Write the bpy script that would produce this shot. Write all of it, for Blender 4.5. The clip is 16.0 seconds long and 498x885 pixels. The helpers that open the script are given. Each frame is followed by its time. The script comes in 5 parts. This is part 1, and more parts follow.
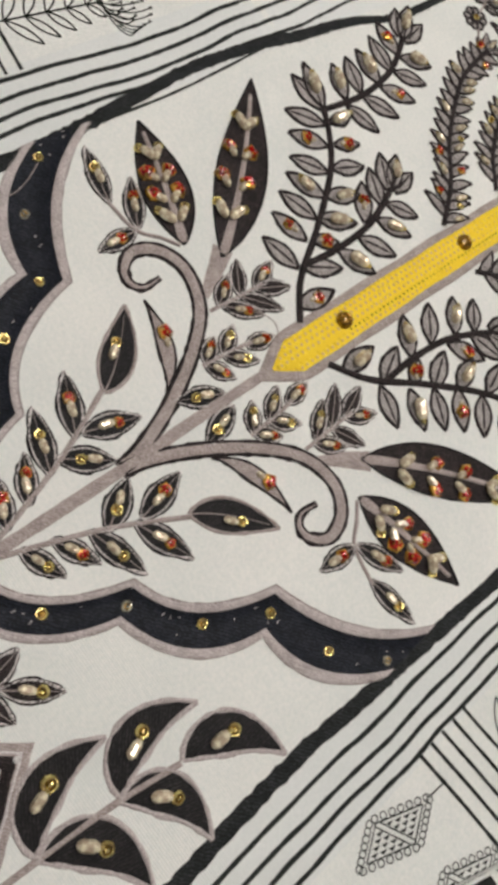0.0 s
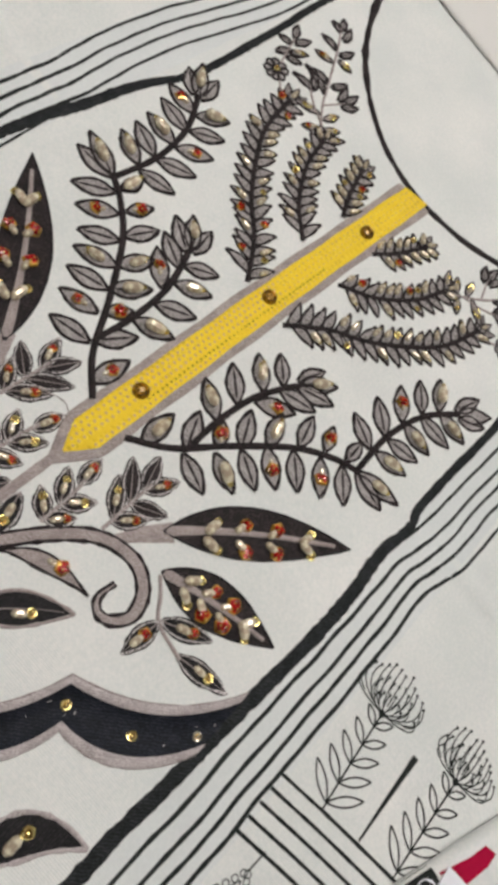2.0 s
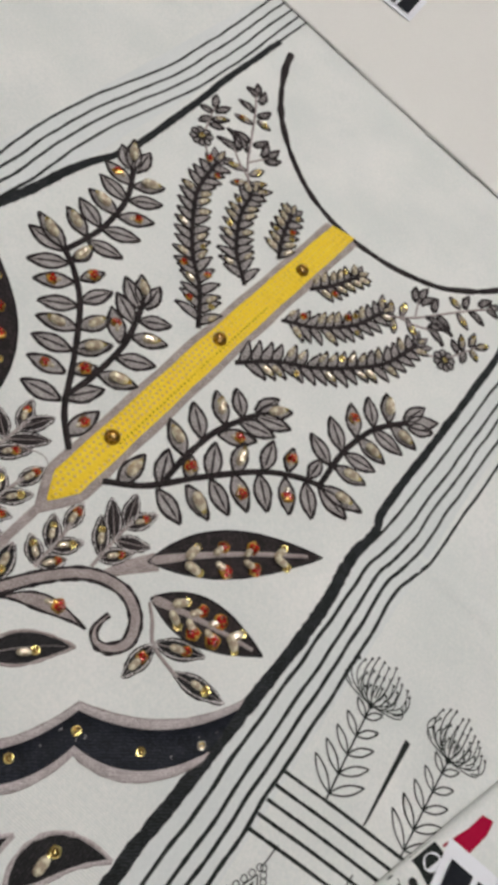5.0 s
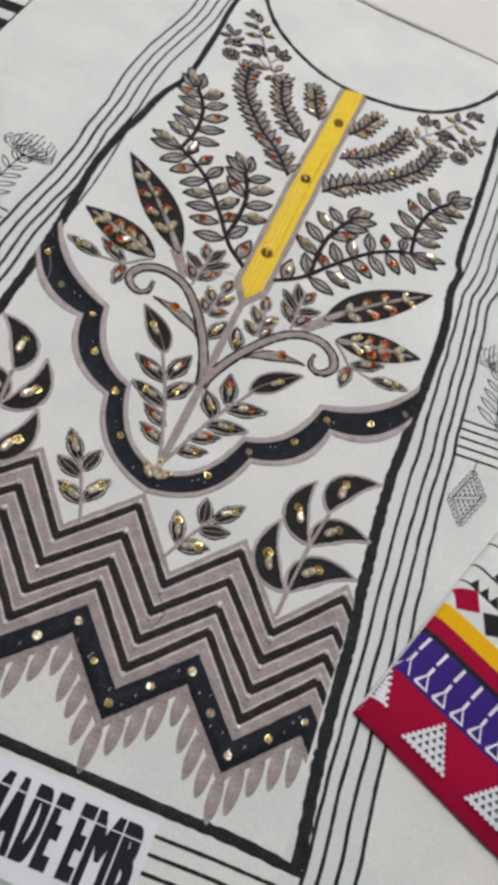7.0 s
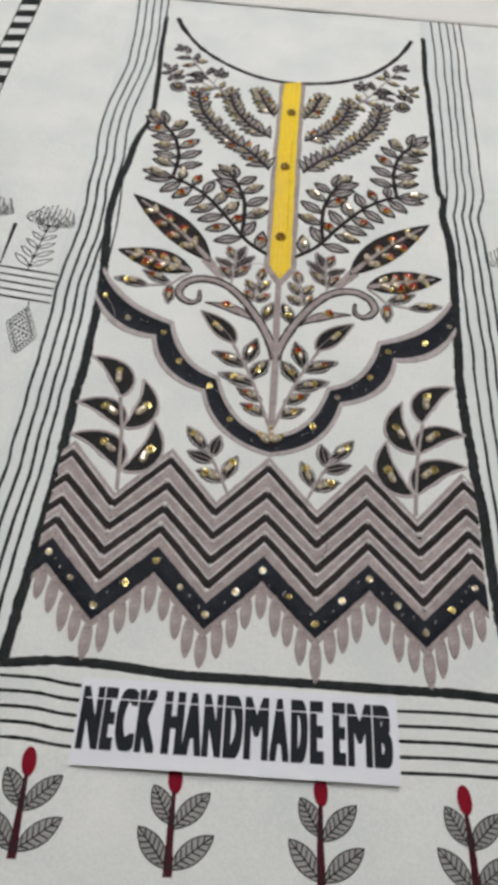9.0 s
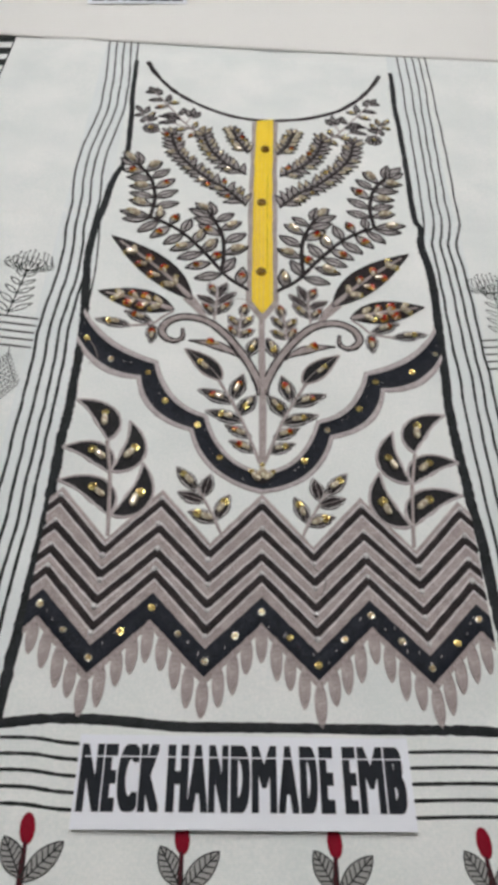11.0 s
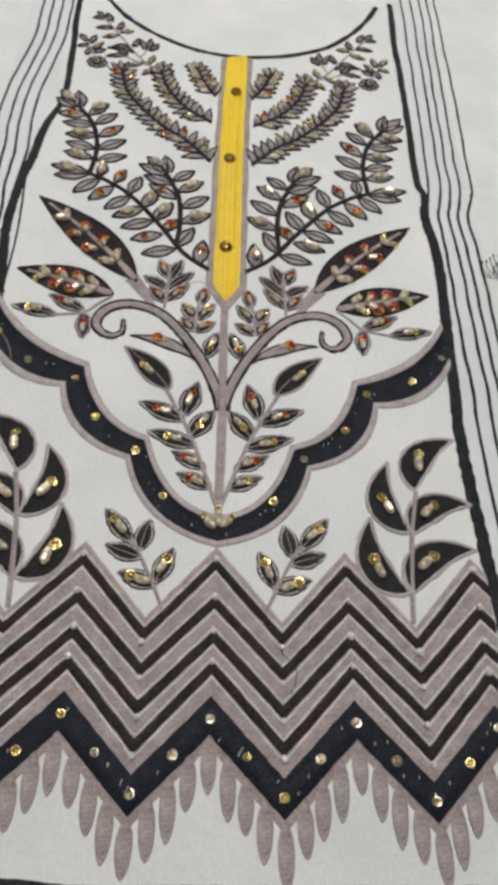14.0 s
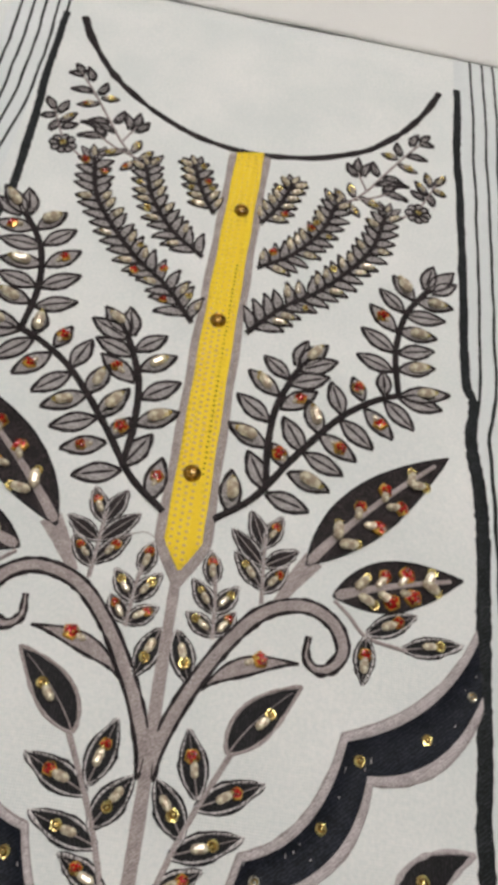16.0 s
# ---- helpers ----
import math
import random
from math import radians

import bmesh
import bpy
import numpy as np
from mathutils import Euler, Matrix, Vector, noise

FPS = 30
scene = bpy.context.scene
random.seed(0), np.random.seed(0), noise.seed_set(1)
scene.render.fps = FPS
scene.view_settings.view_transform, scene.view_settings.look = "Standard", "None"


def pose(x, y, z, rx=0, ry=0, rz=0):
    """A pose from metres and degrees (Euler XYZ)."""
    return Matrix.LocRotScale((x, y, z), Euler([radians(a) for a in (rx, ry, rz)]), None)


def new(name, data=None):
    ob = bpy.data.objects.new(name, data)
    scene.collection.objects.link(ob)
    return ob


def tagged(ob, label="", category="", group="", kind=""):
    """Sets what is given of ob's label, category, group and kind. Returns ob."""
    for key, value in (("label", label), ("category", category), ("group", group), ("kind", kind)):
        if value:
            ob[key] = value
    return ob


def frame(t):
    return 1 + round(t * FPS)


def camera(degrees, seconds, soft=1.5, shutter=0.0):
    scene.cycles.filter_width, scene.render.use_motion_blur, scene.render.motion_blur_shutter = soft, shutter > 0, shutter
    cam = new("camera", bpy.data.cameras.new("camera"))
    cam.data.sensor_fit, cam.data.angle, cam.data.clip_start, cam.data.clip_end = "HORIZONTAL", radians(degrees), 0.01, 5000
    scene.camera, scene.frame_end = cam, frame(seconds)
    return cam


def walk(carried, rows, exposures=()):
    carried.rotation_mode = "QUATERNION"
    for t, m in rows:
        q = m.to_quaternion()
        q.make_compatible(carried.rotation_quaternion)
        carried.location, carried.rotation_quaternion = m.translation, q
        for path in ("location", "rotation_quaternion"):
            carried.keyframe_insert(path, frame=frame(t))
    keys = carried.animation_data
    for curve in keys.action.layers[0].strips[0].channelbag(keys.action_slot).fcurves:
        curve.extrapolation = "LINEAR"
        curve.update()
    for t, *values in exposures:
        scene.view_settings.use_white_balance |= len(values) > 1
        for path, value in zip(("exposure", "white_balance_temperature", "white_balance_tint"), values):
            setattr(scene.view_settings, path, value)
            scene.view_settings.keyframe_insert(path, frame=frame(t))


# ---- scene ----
# the camera and its path over the cloth
cam = camera(36.85, 16.0, soft=5.1)
walk(cam, [
    (0.0, pose(0.0207, -0.0349, 0.3349, 15.03, -21.11, 52.35)),
    (0.5, pose(0.0261, -0.0095, 0.3410, 15.82, -20.99, 50.66)),
    (1.0, pose(0.0309, 0.0093, 0.3479, 17.06, -21.85, 48.99)),
    (1.5, pose(0.0396, 0.0293, 0.3621, 17.71, -22.11, 47.56)),
    (2.0, pose(0.0461, 0.0442, 0.3721, 18.10, -22.59, 46.27)),
    (2.5, pose(0.0576, 0.0608, 0.3800, 18.69, -22.89, 45.32)),
    (3.0, pose(0.0669, 0.0814, 0.3902, 19.04, -23.19, 44.23)),
    (5.3, pose(0.0579, -0.0026, 0.4150, 25.03, -20.57, 36.78)),
    (5.5, pose(0.0506, -0.0347, 0.4256, 25.27, -20.44, 35.54)),
    (6.0, pose(0.0518, -0.1298, 0.4523, 26.93, -18.97, 31.71)),
    (6.5, pose(0.0511, -0.2018, 0.4579, 28.64, -16.40, 26.60)),
    (7.0, pose(0.0428, -0.2468, 0.4479, 29.91, -13.38, 20.64)),
    (7.5, pose(0.0307, -0.2838, 0.4363, 31.00, -9.95, 14.70)),
    (8.0, pose(-0.0014, -0.3182, 0.4560, 32.21, -6.85, 9.76)),
    (8.5, pose(-0.0135, -0.3329, 0.4655, 33.19, -4.50, 6.03)),
    (9.0, pose(-0.0249, -0.3415, 0.4742, 34.03, -3.52, 3.66)),
    (11.5, pose(-0.0309, -0.3311, 0.4669, 36.87, -3.24, 0.65)),
    (12.0, pose(-0.0298, -0.3301, 0.4672, 36.68, -3.41, 0.59)),
    (12.5, pose(-0.0287, -0.3273, 0.4686, 36.27, -3.48, 0.54)),
    (13.0, pose(-0.0264, -0.3153, 0.4582, 35.59, -3.70, 0.52)),
    (13.5, pose(-0.0164, -0.2791, 0.4133, 34.65, -3.93, 0.48)),
    (14.0, pose(-0.0118, -0.2168, 0.3868, 33.65, -4.75, 0.59)),
    (14.5, pose(-0.0113, -0.1529, 0.3741, 32.63, -5.43, 1.08)),
    (15.0, pose(-0.0082, -0.0940, 0.3608, 31.53, -6.22, 1.70)),
    (15.5, pose(-0.0054, -0.0312, 0.3560, 30.55, -7.40, 2.65)),
    (16.0, pose(-0.0052, 0.0286, 0.3573, 29.91, -8.76, 6.26)),
], exposures=[(0.0, -0.07, 6800, 13), (1.5, -0.11, 6650, 13), (3.0, -0.18, 6550, 13), (5.5, -0.27, 6450, 13), (7.0, -0.11, 6300, 14), (9.0, -0.07, 6350, 12), (12.5, -0.07, 6250, 12), (14.5, -0.08, 6450, 13), (16.0, -0.16, 6550, 13)])

# light: two unseen ceiling lights, assumed, and an even world fill added
LAMP_GLOW = 14.6
LAMPS = ((0.0, 1.15), (0.0, 0.25))
world = bpy.data.worlds.new("world")
scene.world = world
world.use_nodes = True
world.node_tree.nodes["Background"].inputs["Color"].default_value = (0.9, 0.95, 1.0, 1)
world.node_tree.nodes["Background"].inputs["Strength"].default_value = 0.4

# ---------------------------------------------------------------- materials
MM = 0.001


def shader(name, rough, metal=0.0):
    m = bpy.data.materials.new(name)
    m.use_nodes = True
    nt = m.node_tree
    b = nt.nodes["Principled BSDF"]
    b.inputs["Roughness"].default_value = rough
    b.inputs["Metallic"].default_value = metal
    return m, nt, b


def cloth(name, colour, dark, rough=0.9, weave=1600.0, bump=0.25, blotch=9.0, amount=0.5, sheen=0.0, fleck=0.0):
    """Woven or stitched textile: threads as fine relief, blotches and fine flecks in the colour."""
    m, nt, b = shader(name, rough)
    n, link = nt.nodes, nt.links
    co = n.new("ShaderNodeTexCoord")
    big = n.new("ShaderNodeTexNoise")
    big.inputs["Scale"].default_value, big.inputs["Detail"].default_value = blotch, 4
    fine = n.new("ShaderNodeTexNoise")
    fine.inputs["Scale"].default_value, fine.inputs["Detail"].default_value = weave * 0.35, 3
    link.new(co.outputs["Object"], big.inputs["Vector"])
    link.new(co.outputs["Object"], fine.inputs["Vector"])
    add = n.new("ShaderNodeMath")
    add.operation = "MULTIPLY_ADD"
    add.inputs[1].default_value = 0.5 + fleck
    link.new(fine.outputs["Fac"], add.inputs[0])
    half = n.new("ShaderNodeMath")
    half.operation = "MULTIPLY"
    half.inputs[1].default_value = 0.5
    link.new(big.outputs["Fac"], half.inputs[0])
    link.new(half.outputs[0], add.inputs[2])
    ramp = n.new("ShaderNodeMapRange")
    ramp.inputs["From Min"].default_value, ramp.inputs["From Max"].default_value = 0.3, 0.7
    ramp.inputs["To Min"].default_value, ramp.inputs["To Max"].default_value = 0.0, amount * 2
    link.new(add.outputs[0], ramp.inputs["Value"])
    mix = n.new("ShaderNodeMix")
    mix.data_type = "RGBA"
    mix.inputs["A"].default_value, mix.inputs["B"].default_value = (*colour, 1), (*dark, 1)
    link.new(ramp.outputs["Result"], mix.inputs["Factor"])
    info = n.new("ShaderNodeObjectInfo")
    hsv = n.new("ShaderNodeHueSaturation")
    var = n.new("ShaderNodeMapRange")
    var.inputs["To Min"].default_value, var.inputs["To Max"].default_value = 0.93, 1.07
    link.new(info.outputs["Random"], var.inputs["Value"])
    link.new(var.outputs["Result"], hsv.inputs["Value"])
    link.new(mix.outputs["Result"], hsv.inputs["Color"])
    link.new(hsv.outputs["Color"], b.inputs["Base Color"])
    wx = n.new("ShaderNodeTexWave")
    wx.inputs["Scale"].default_value, wx.inputs["Distortion"].default_value = weave / 6.283, 1.5
    wy = n.new("ShaderNodeTexWave")
    wy.bands_direction = "Y"
    wy.inputs["Scale"].default_value, wy.inputs["Distortion"].default_value = weave / 6.283, 1.5
    for w in (wx, wy):
        link.new(co.outputs["Object"], w.inputs["Vector"])
    mul = n.new("ShaderNodeMath")
    mul.operation = "ADD"
    link.new(wx.outputs["Fac"], mul.inputs[0])
    link.new(wy.outputs["Fac"], mul.inputs[1])
    bp = n.new("ShaderNodeBump")
    bp.inputs["Strength"].default_value, bp.inputs["Distance"].default_value = bump, 0.0003
    link.new(mul.outputs[0], bp.inputs["Height"])
    link.new(bp.outputs["Normal"], b.inputs["Normal"])
    b.inputs["Sheen Weight"].default_value = sheen
    b.inputs["Specular IOR Level"].default_value = 0.15
    return m


def satin(name, dark, colour, pale, rough=0.55, pitch=1.1, streak=0.22, grain=850.0, relief=0.8, lo=0.34, hi=0.66):
    """Satin stitch: slanting threads, uneven in tone; shade between threads and pale highlights are in the colour."""
    m, nt, b = shader(name, rough)
    n, link = nt.nodes, nt.links
    co = n.new("ShaderNodeTexCoord")
    mp = n.new("ShaderNodeMapping")
    mp.inputs["Rotation"].default_value = (0, 0, 0.9)
    link.new(co.outputs["Object"], mp.inputs["Vector"])
    thread = n.new("ShaderNodeTexWave")
    thread.inputs["Scale"].default_value = 0.000314 / (pitch * MM) * 1000
    thread.inputs["Distortion"].default_value, thread.inputs["Detail"].default_value = 5.0, 2.0
    thread.inputs["Detail Scale"].default_value = 2.0
    link.new(mp.outputs["Vector"], thread.inputs["Vector"])
    tuft = n.new("ShaderNodeTexNoise")
    tuft.inputs["Scale"].default_value, tuft.inputs["Detail"].default_value = grain, 3
    link.new(co.outputs["Object"], tuft.inputs["Vector"])
    drift = n.new("ShaderNodeTexNoise")
    drift.inputs["Scale"].default_value, drift.inputs["Detail"].default_value = 110, 3
    link.new(co.outputs["Object"], drift.inputs["Vector"])
    blend = n.new("ShaderNodeMix")
    blend.inputs["Factor"].default_value = streak
    link.new(tuft.outputs["Fac"], blend.inputs["A"])
    link.new(thread.outputs["Fac"], blend.inputs["B"])
    tone = n.new("ShaderNodeMix")
    tone.inputs["Factor"].default_value = 0.3
    link.new(blend.outputs["Result"], tone.inputs["A"])
    link.new(drift.outputs["Fac"], tone.inputs["B"])
    # low spots coloured as shade, high ones as pale thread highlights
    ramp = n.new("ShaderNodeValToRGB")
    ramp.color_ramp.elements[0].position, ramp.color_ramp.elements[0].color = lo, (*dark, 1)
    ramp.color_ramp.elements[1].position, ramp.color_ramp.elements[1].color = hi, (*pale, 1)
    ramp.color_ramp.elements.new((lo + hi) / 2).color = (*colour, 1)
    link.new(tone.outputs["Result"], ramp.inputs["Fac"])
    link.new(ramp.outputs["Color"], b.inputs["Base Color"])
    bp = n.new("ShaderNodeBump")
    bp.inputs["Strength"].default_value, bp.inputs["Distance"].default_value = relief, 0.0004
    link.new(blend.outputs["Result"], bp.inputs["Height"])
    link.new(bp.outputs["Normal"], b.inputs["Normal"])
    b.inputs["Specular IOR Level"].default_value = 0.2
    return m


def gloss(name, colour, rough, metal, coat=0.0, deep=0.7, facet=0.0):
    m, nt, b = shader(name, rough, metal)
    n, link = nt.nodes, nt.links
    noise_tex = n.new("ShaderNodeTexNoise")
    noise_tex.inputs["Scale"].default_value = 520
    co = n.new("ShaderNodeTexCoord")
    link.new(co.outputs["Object"], noise_tex.inputs["Vector"])
    mix = n.new("ShaderNodeMix")
    mix.data_type = "RGBA"
    mix.inputs["A"].default_value = (*[c * deep for c in colour], 1)
    mix.inputs["B"].default_value = (*[min(1, c * 1.2) for c in colour], 1)
    split = n.new("ShaderNodeMapRange")
    split.inputs["From Min"].default_value, split.inputs["From Max"].default_value = 0.38, 0.62
    link.new(noise_tex.outputs["Fac"], split.inputs["Value"])
    link.new(split.outputs["Result"], mix.inputs["Factor"])
    link.new(mix.outputs["Result"], b.inputs["Base Color"])
    b.inputs["Coat Weight"].default_value = coat
    if facet:
        bp = n.new("ShaderNodeBump")
        bp.inputs["Strength"].default_value, bp.inputs["Distance"].default_value = facet, 0.0006
        link.new(noise_tex.outputs["Fac"], bp.inputs["Height"])
        link.new(bp.outputs["Normal"], b.inputs["Normal"])
    return m


def crochet(name, colour, hole):
    """Yellow openwork tape: rows of small eyelets between raised stitches."""
    m, nt, b = shader(name, 0.8)
    n, link = nt.nodes, nt.links
    co = n.new("ShaderNodeTexCoord")
    mp = n.new("ShaderNodeMapping")
    mp.inputs["Scale"].default_value = (0.8, 1.0, 1)
    link.new(co.outputs["Object"], mp.inputs["Vector"])
    vo = n.new("ShaderNodeTexVoronoi")
    vo.inputs["Scale"].default_value, vo.inputs["Randomness"].default_value = 240, 0.3
    vo.voronoi_dimensions = "2D"
    link.new(mp.outputs["Vector"], vo.inputs["Vector"])
    st = n.new("ShaderNodeMapRange")
    st.inputs["From Min"].default_value, st.inputs["From Max"].default_value = 0.12, 0.34
    link.new(vo.outputs["Distance"], st.inputs["Value"])
    big = n.new("ShaderNodeTexNoise")
    big.inputs["Scale"].default_value = 35
    link.new(co.outputs["Object"], big.inputs["Vector"])
    keep = n.new("ShaderNodeMapRange")
    keep.inputs["From Min"].default_value, keep.inputs["From Max"].default_value = 0.30, 0.56
    keep.inputs["To Min"].default_value, keep.inputs["To Max"].default_value = 0.1, 0.95
    link.new(big.outputs["Fac"], keep.inputs["Value"])
    mx = n.new("ShaderNodeMath")
    mx.operation = "MAXIMUM"
    link.new(st.outputs["Result"], mx.inputs[0])
    link.new(keep.outputs["Result"], mx.inputs[1])
    mix = n.new("ShaderNodeMix")
    mix.data_type = "RGBA"
    mix.inputs["A"].default_value, mix.inputs["B"].default_value = (*hole, 1), (*colour, 1)
    link.new(mx.outputs[0], mix.inputs["Factor"])
    link.new(mix.outputs["Result"], b.inputs["Base Color"])
    bp = n.new("ShaderNodeBump")
    bp.inputs["Strength"].default_value, bp.inputs["Distance"].default_value = 0.5, 0.0008
    link.new(st.outputs["Result"], bp.inputs["Height"])
    link.new(bp.outputs["Normal"], b.inputs["Normal"])
    return m


# the cotton's blotches also put the cloth's uneven soft shading into its colour
COTTON = cloth("white_cotton", (0.90, 0.895, 0.865), (0.74, 0.775, 0.755), blotch=15, amount=0.65)
BLEACHED = cloth("stripe_cotton", (0.825, 0.85, 0.84), (0.72, 0.755, 0.75), blotch=14, amount=0.6)
SHEET = cloth("white_sheet", (0.82, 0.81, 0.775), (0.77, 0.76, 0.73), blotch=5, amount=0.5)
INK = cloth("black_ink", (0.014, 0.017, 0.016), (0.036, 0.04, 0.037), rough=0.8, amount=0.4)
BARINK = satin("bar_thread", (0.004, 0.005, 0.005), (0.010, 0.012, 0.013), (0.034, 0.038, 0.040), 0.6, pitch=1.6)
BLACK = satin("black_thread", (0.004, 0.004, 0.005), (0.010, 0.009, 0.010), (0.032, 0.029, 0.031), 0.6, pitch=1.4)
NAVY = satin("navy_black_thread", (0.003, 0.004, 0.007), (0.008, 0.010, 0.016), (0.028, 0.032, 0.044), 0.6, pitch=1.5)
BROWNBLACK = satin("brown_black_thread", (0.007, 0.005, 0.0055), (0.014, 0.010, 0.011), (0.06, 0.045, 0.044), 0.6, pitch=1.3)
GREY = satin("mauve_grey_thread", (0.235, 0.196, 0.187), (0.375, 0.32, 0.307), (0.55, 0.485, 0.47), 0.65, pitch=1.2)
RIMGREY = satin("pale_mauve_thread", (0.31, 0.27, 0.265), (0.475, 0.425, 0.42), (0.66, 0.61, 0.61), 0.65, pitch=1.2)
PEARL = gloss("pearl_bead", (0.86, 0.84, 0.83), 0.2, 0.2, 0.6, deep=0.7, facet=0.4)
PALEGREY = satin("pale_grey_thread", (0.42, 0.40, 0.41), (0.66, 0.635, 0.64), (0.86, 0.84, 0.845), 0.65, pitch=1.2)
LEAFGREY = satin("leaf_grey_thread", (0.15, 0.135, 0.13), (0.325, 0.30, 0.292), (0.53, 0.495, 0.485), 0.65, pitch=1.3)
STITCHED = satin("stitched_edge_thread", (0.03, 0.026, 0.027), (0.50, 0.46, 0.45), (0.82, 0.79, 0.78), 0.6, pitch=1.5, grain=700, lo=0.36, hi=0.60)
# fringe stitches, and the painted shadow line along the scallops
STITCHSHADE = satin("fringe_stitch_and_edge_shade", (0.16, 0.135, 0.13), (0.33, 0.29, 0.28), (0.45, 0.40, 0.39), 0.6)
YELLOW = crochet("yellow_crochet", (0.92, 0.66, 0.030), (0.62, 0.42, 0.06))
ECRU = cloth("ecru_backing", (0.76, 0.54, 0.29), (0.58, 0.38, 0.15), rough=0.8, blotch=60, amount=0.6)
DARKHOLE = cloth("dark_hole", (0.15, 0.085, 0.02), (0.08, 0.045, 0.01), rough=0.8)
LOOPS = cloth("yellow_loop_thread", (0.98, 0.80, 0.08), (0.88, 0.62, 0.03), rough=0.6, blotch=200, amount=0.6)
GOLD = gloss("gold_metal", (1.0, 0.74, 0.30), 0.2, 0.85, deep=0.55, facet=0.5)
BRASS = gloss("old_brass", (0.36, 0.215, 0.05), 0.28, 1.0, deep=0.35, facet=0.6)
CHAMPAGNE = gloss("champagne_glass", (0.97, 0.78, 0.58), 0.13, 0.3, 0.8, deep=0.58, facet=0.8)
CRYSTAL = gloss("silver_crystal", (0.88, 0.82, 0.66), 0.16, 0.7, 0.5, deep=0.5, facet=0.6)
RED = gloss("red_glass", (0.50, 0.014, 0.010), 0.1, 0.15, 0.9, deep=0.3, facet=0.6)
AMBER = gloss("amber_glass", (0.78, 0.44, 0.08), 0.12, 0.5, 0.8, deep=0.3, facet=0.6)
PAPER = cloth("white_paper", (0.86, 0.875, 0.92), (0.83, 0.85, 0.90), rough=0.55, weave=900, bump=0.02, amount=0.3)
TONER = cloth("printer_black", (0.008, 0.010, 0.014), (0.02, 0.022, 0.028), rough=0.6, weave=900, bump=0.02, amount=0.4)
CRIMSON = cloth("crimson_cotton", (0.43, 0.006, 0.045), (0.34, 0.005, 0.035), amount=0.5)
PURPLE = cloth("purple_blue_cotton", (0.055, 0.028, 0.23), (0.04, 0.02, 0.17), amount=0.5)
MUSTARD = cloth("mustard_cotton", (0.92, 0.50, 0.008), (0.72, 0.40, 0.010), amount=0.5)
MAROON = cloth("maroon_ink", (0.085, 0.018, 0.025), (0.05, 0.012, 0.016), amount=0.5)
PETAL = cloth("red_ink", (0.27, 0.010, 0.026), (0.20, 0.007, 0.018), amount=0.5)
PRINTGREY = cloth("grey_ink", (0.40, 0.39, 0.375), (0.30, 0.295, 0.285), amount=0.5)
WALL = cloth("wall_paint", (0.72, 0.71, 0.68), (0.68, 0.67, 0.64), weave=300, bump=0.05, blotch=2)
WOOD = cloth("table_wood", (0.25, 0.16, 0.09), (0.18, 0.11, 0.06), weave=300, bump=0.1, blotch=14)
GLOW, _nt, _b = shader("lamp_diffuser", 0.5)
_b.inputs["Emission Color"].default_value, _b.inputs["Emission Strength"].default_value = (1, 0.98, 0.95, 1), LAMP_GLOW


# ---------------------------------------------------------------- shape helpers
def H(x, y):
    """Height of the spread cloth: soft waves and one old fold line."""
    v = Vector((x * 5.0, y * 5.0, 0.3))
    h = 1.1 * MM * noise.noise(v) + 0.75 * MM * noise.noise(v * 2.9) + 0.22 * MM * noise.noise(v * 8.3)
    side = min(1.0, max(0.0, (abs(x) - 0.16) / 0.06))
    h += side * 2.3 * MM * noise.noise(Vector((x * 11, y * 8, 2.0)))
    h += side * 0.7 * MM * noise.noise(Vector((x * 45, y * 38, 5.0))) * math.exp(-((y - 0.285) / 0.05) ** 2)
    h += 1.5 * MM * math.exp(-((y - 0.298 - 0.02 * x) / 0.006) ** 2) * (0.15 + 0.85 * side)
    return h


def part(name, bm, mats, parent, label="", smooth=True):
    me = bpy.data.meshes.new(name)
    bm.to_mesh(me)
    bm.free()
    for m in mats if isinstance(mats, (list, tuple)) else [mats]:
        me.materials.append(m)
    if smooth:
        me.polygons.foreach_set("use_smooth", [True] * len(me.polygons))
    ob = new(name, me)
    ob.parent = parent
    return tagged(ob, label)


def placed(name, me, parent, m, label=""):
    ob = new(name, me)
    ob.parent, ob.matrix_basis = parent, m
    return tagged(ob, label)


def mesh_of(name, bm, mats):
    me = bpy.data.meshes.new(name)
    bm.to_mesh(me)
    bm.free()
    for m in mats:
        me.materials.append(m)
    me.polygons.foreach_set("use_smooth", [True] * len(me.polygons))
    return me


def curve_pts(ctrl, n=24):
    """Smooth curve (Catmull-Rom) through control points in mm; returns metres."""
    c = [Vector((p[0] * MM, p[1] * MM)) for p in ctrl]
    if len(c) == 2:
        return [c[0].lerp(c[1], i / n) for i in range(n + 1)]
    c = [c[0] * 2 - c[1]] + c + [c[-1] * 2 - c[-2]]
    seg = len(c) - 3
    out = []
    for i in range(n + 1):
        u = min(seg - 1e-6, i / n * seg)
        k, f = int(u), u - int(u)
        a, b, d, e = c[k], c[k + 1], c[k + 2], c[k + 3]
        out.append(0.5 * ((2 * b) + (d - a) * f + (2 * a - 5 * b + 4 * d - e) * f * f + (3 * b - a - 3 * d + e) * f ** 3))
    return out


PROFILE = ((-1.0, 0.0), (-0.62, 0.8), (0.0, 1.0), (0.62, 0.8), (1.0, 0.0))
FLAT = ((-1.0, 1.0), (1.0, 1.0))


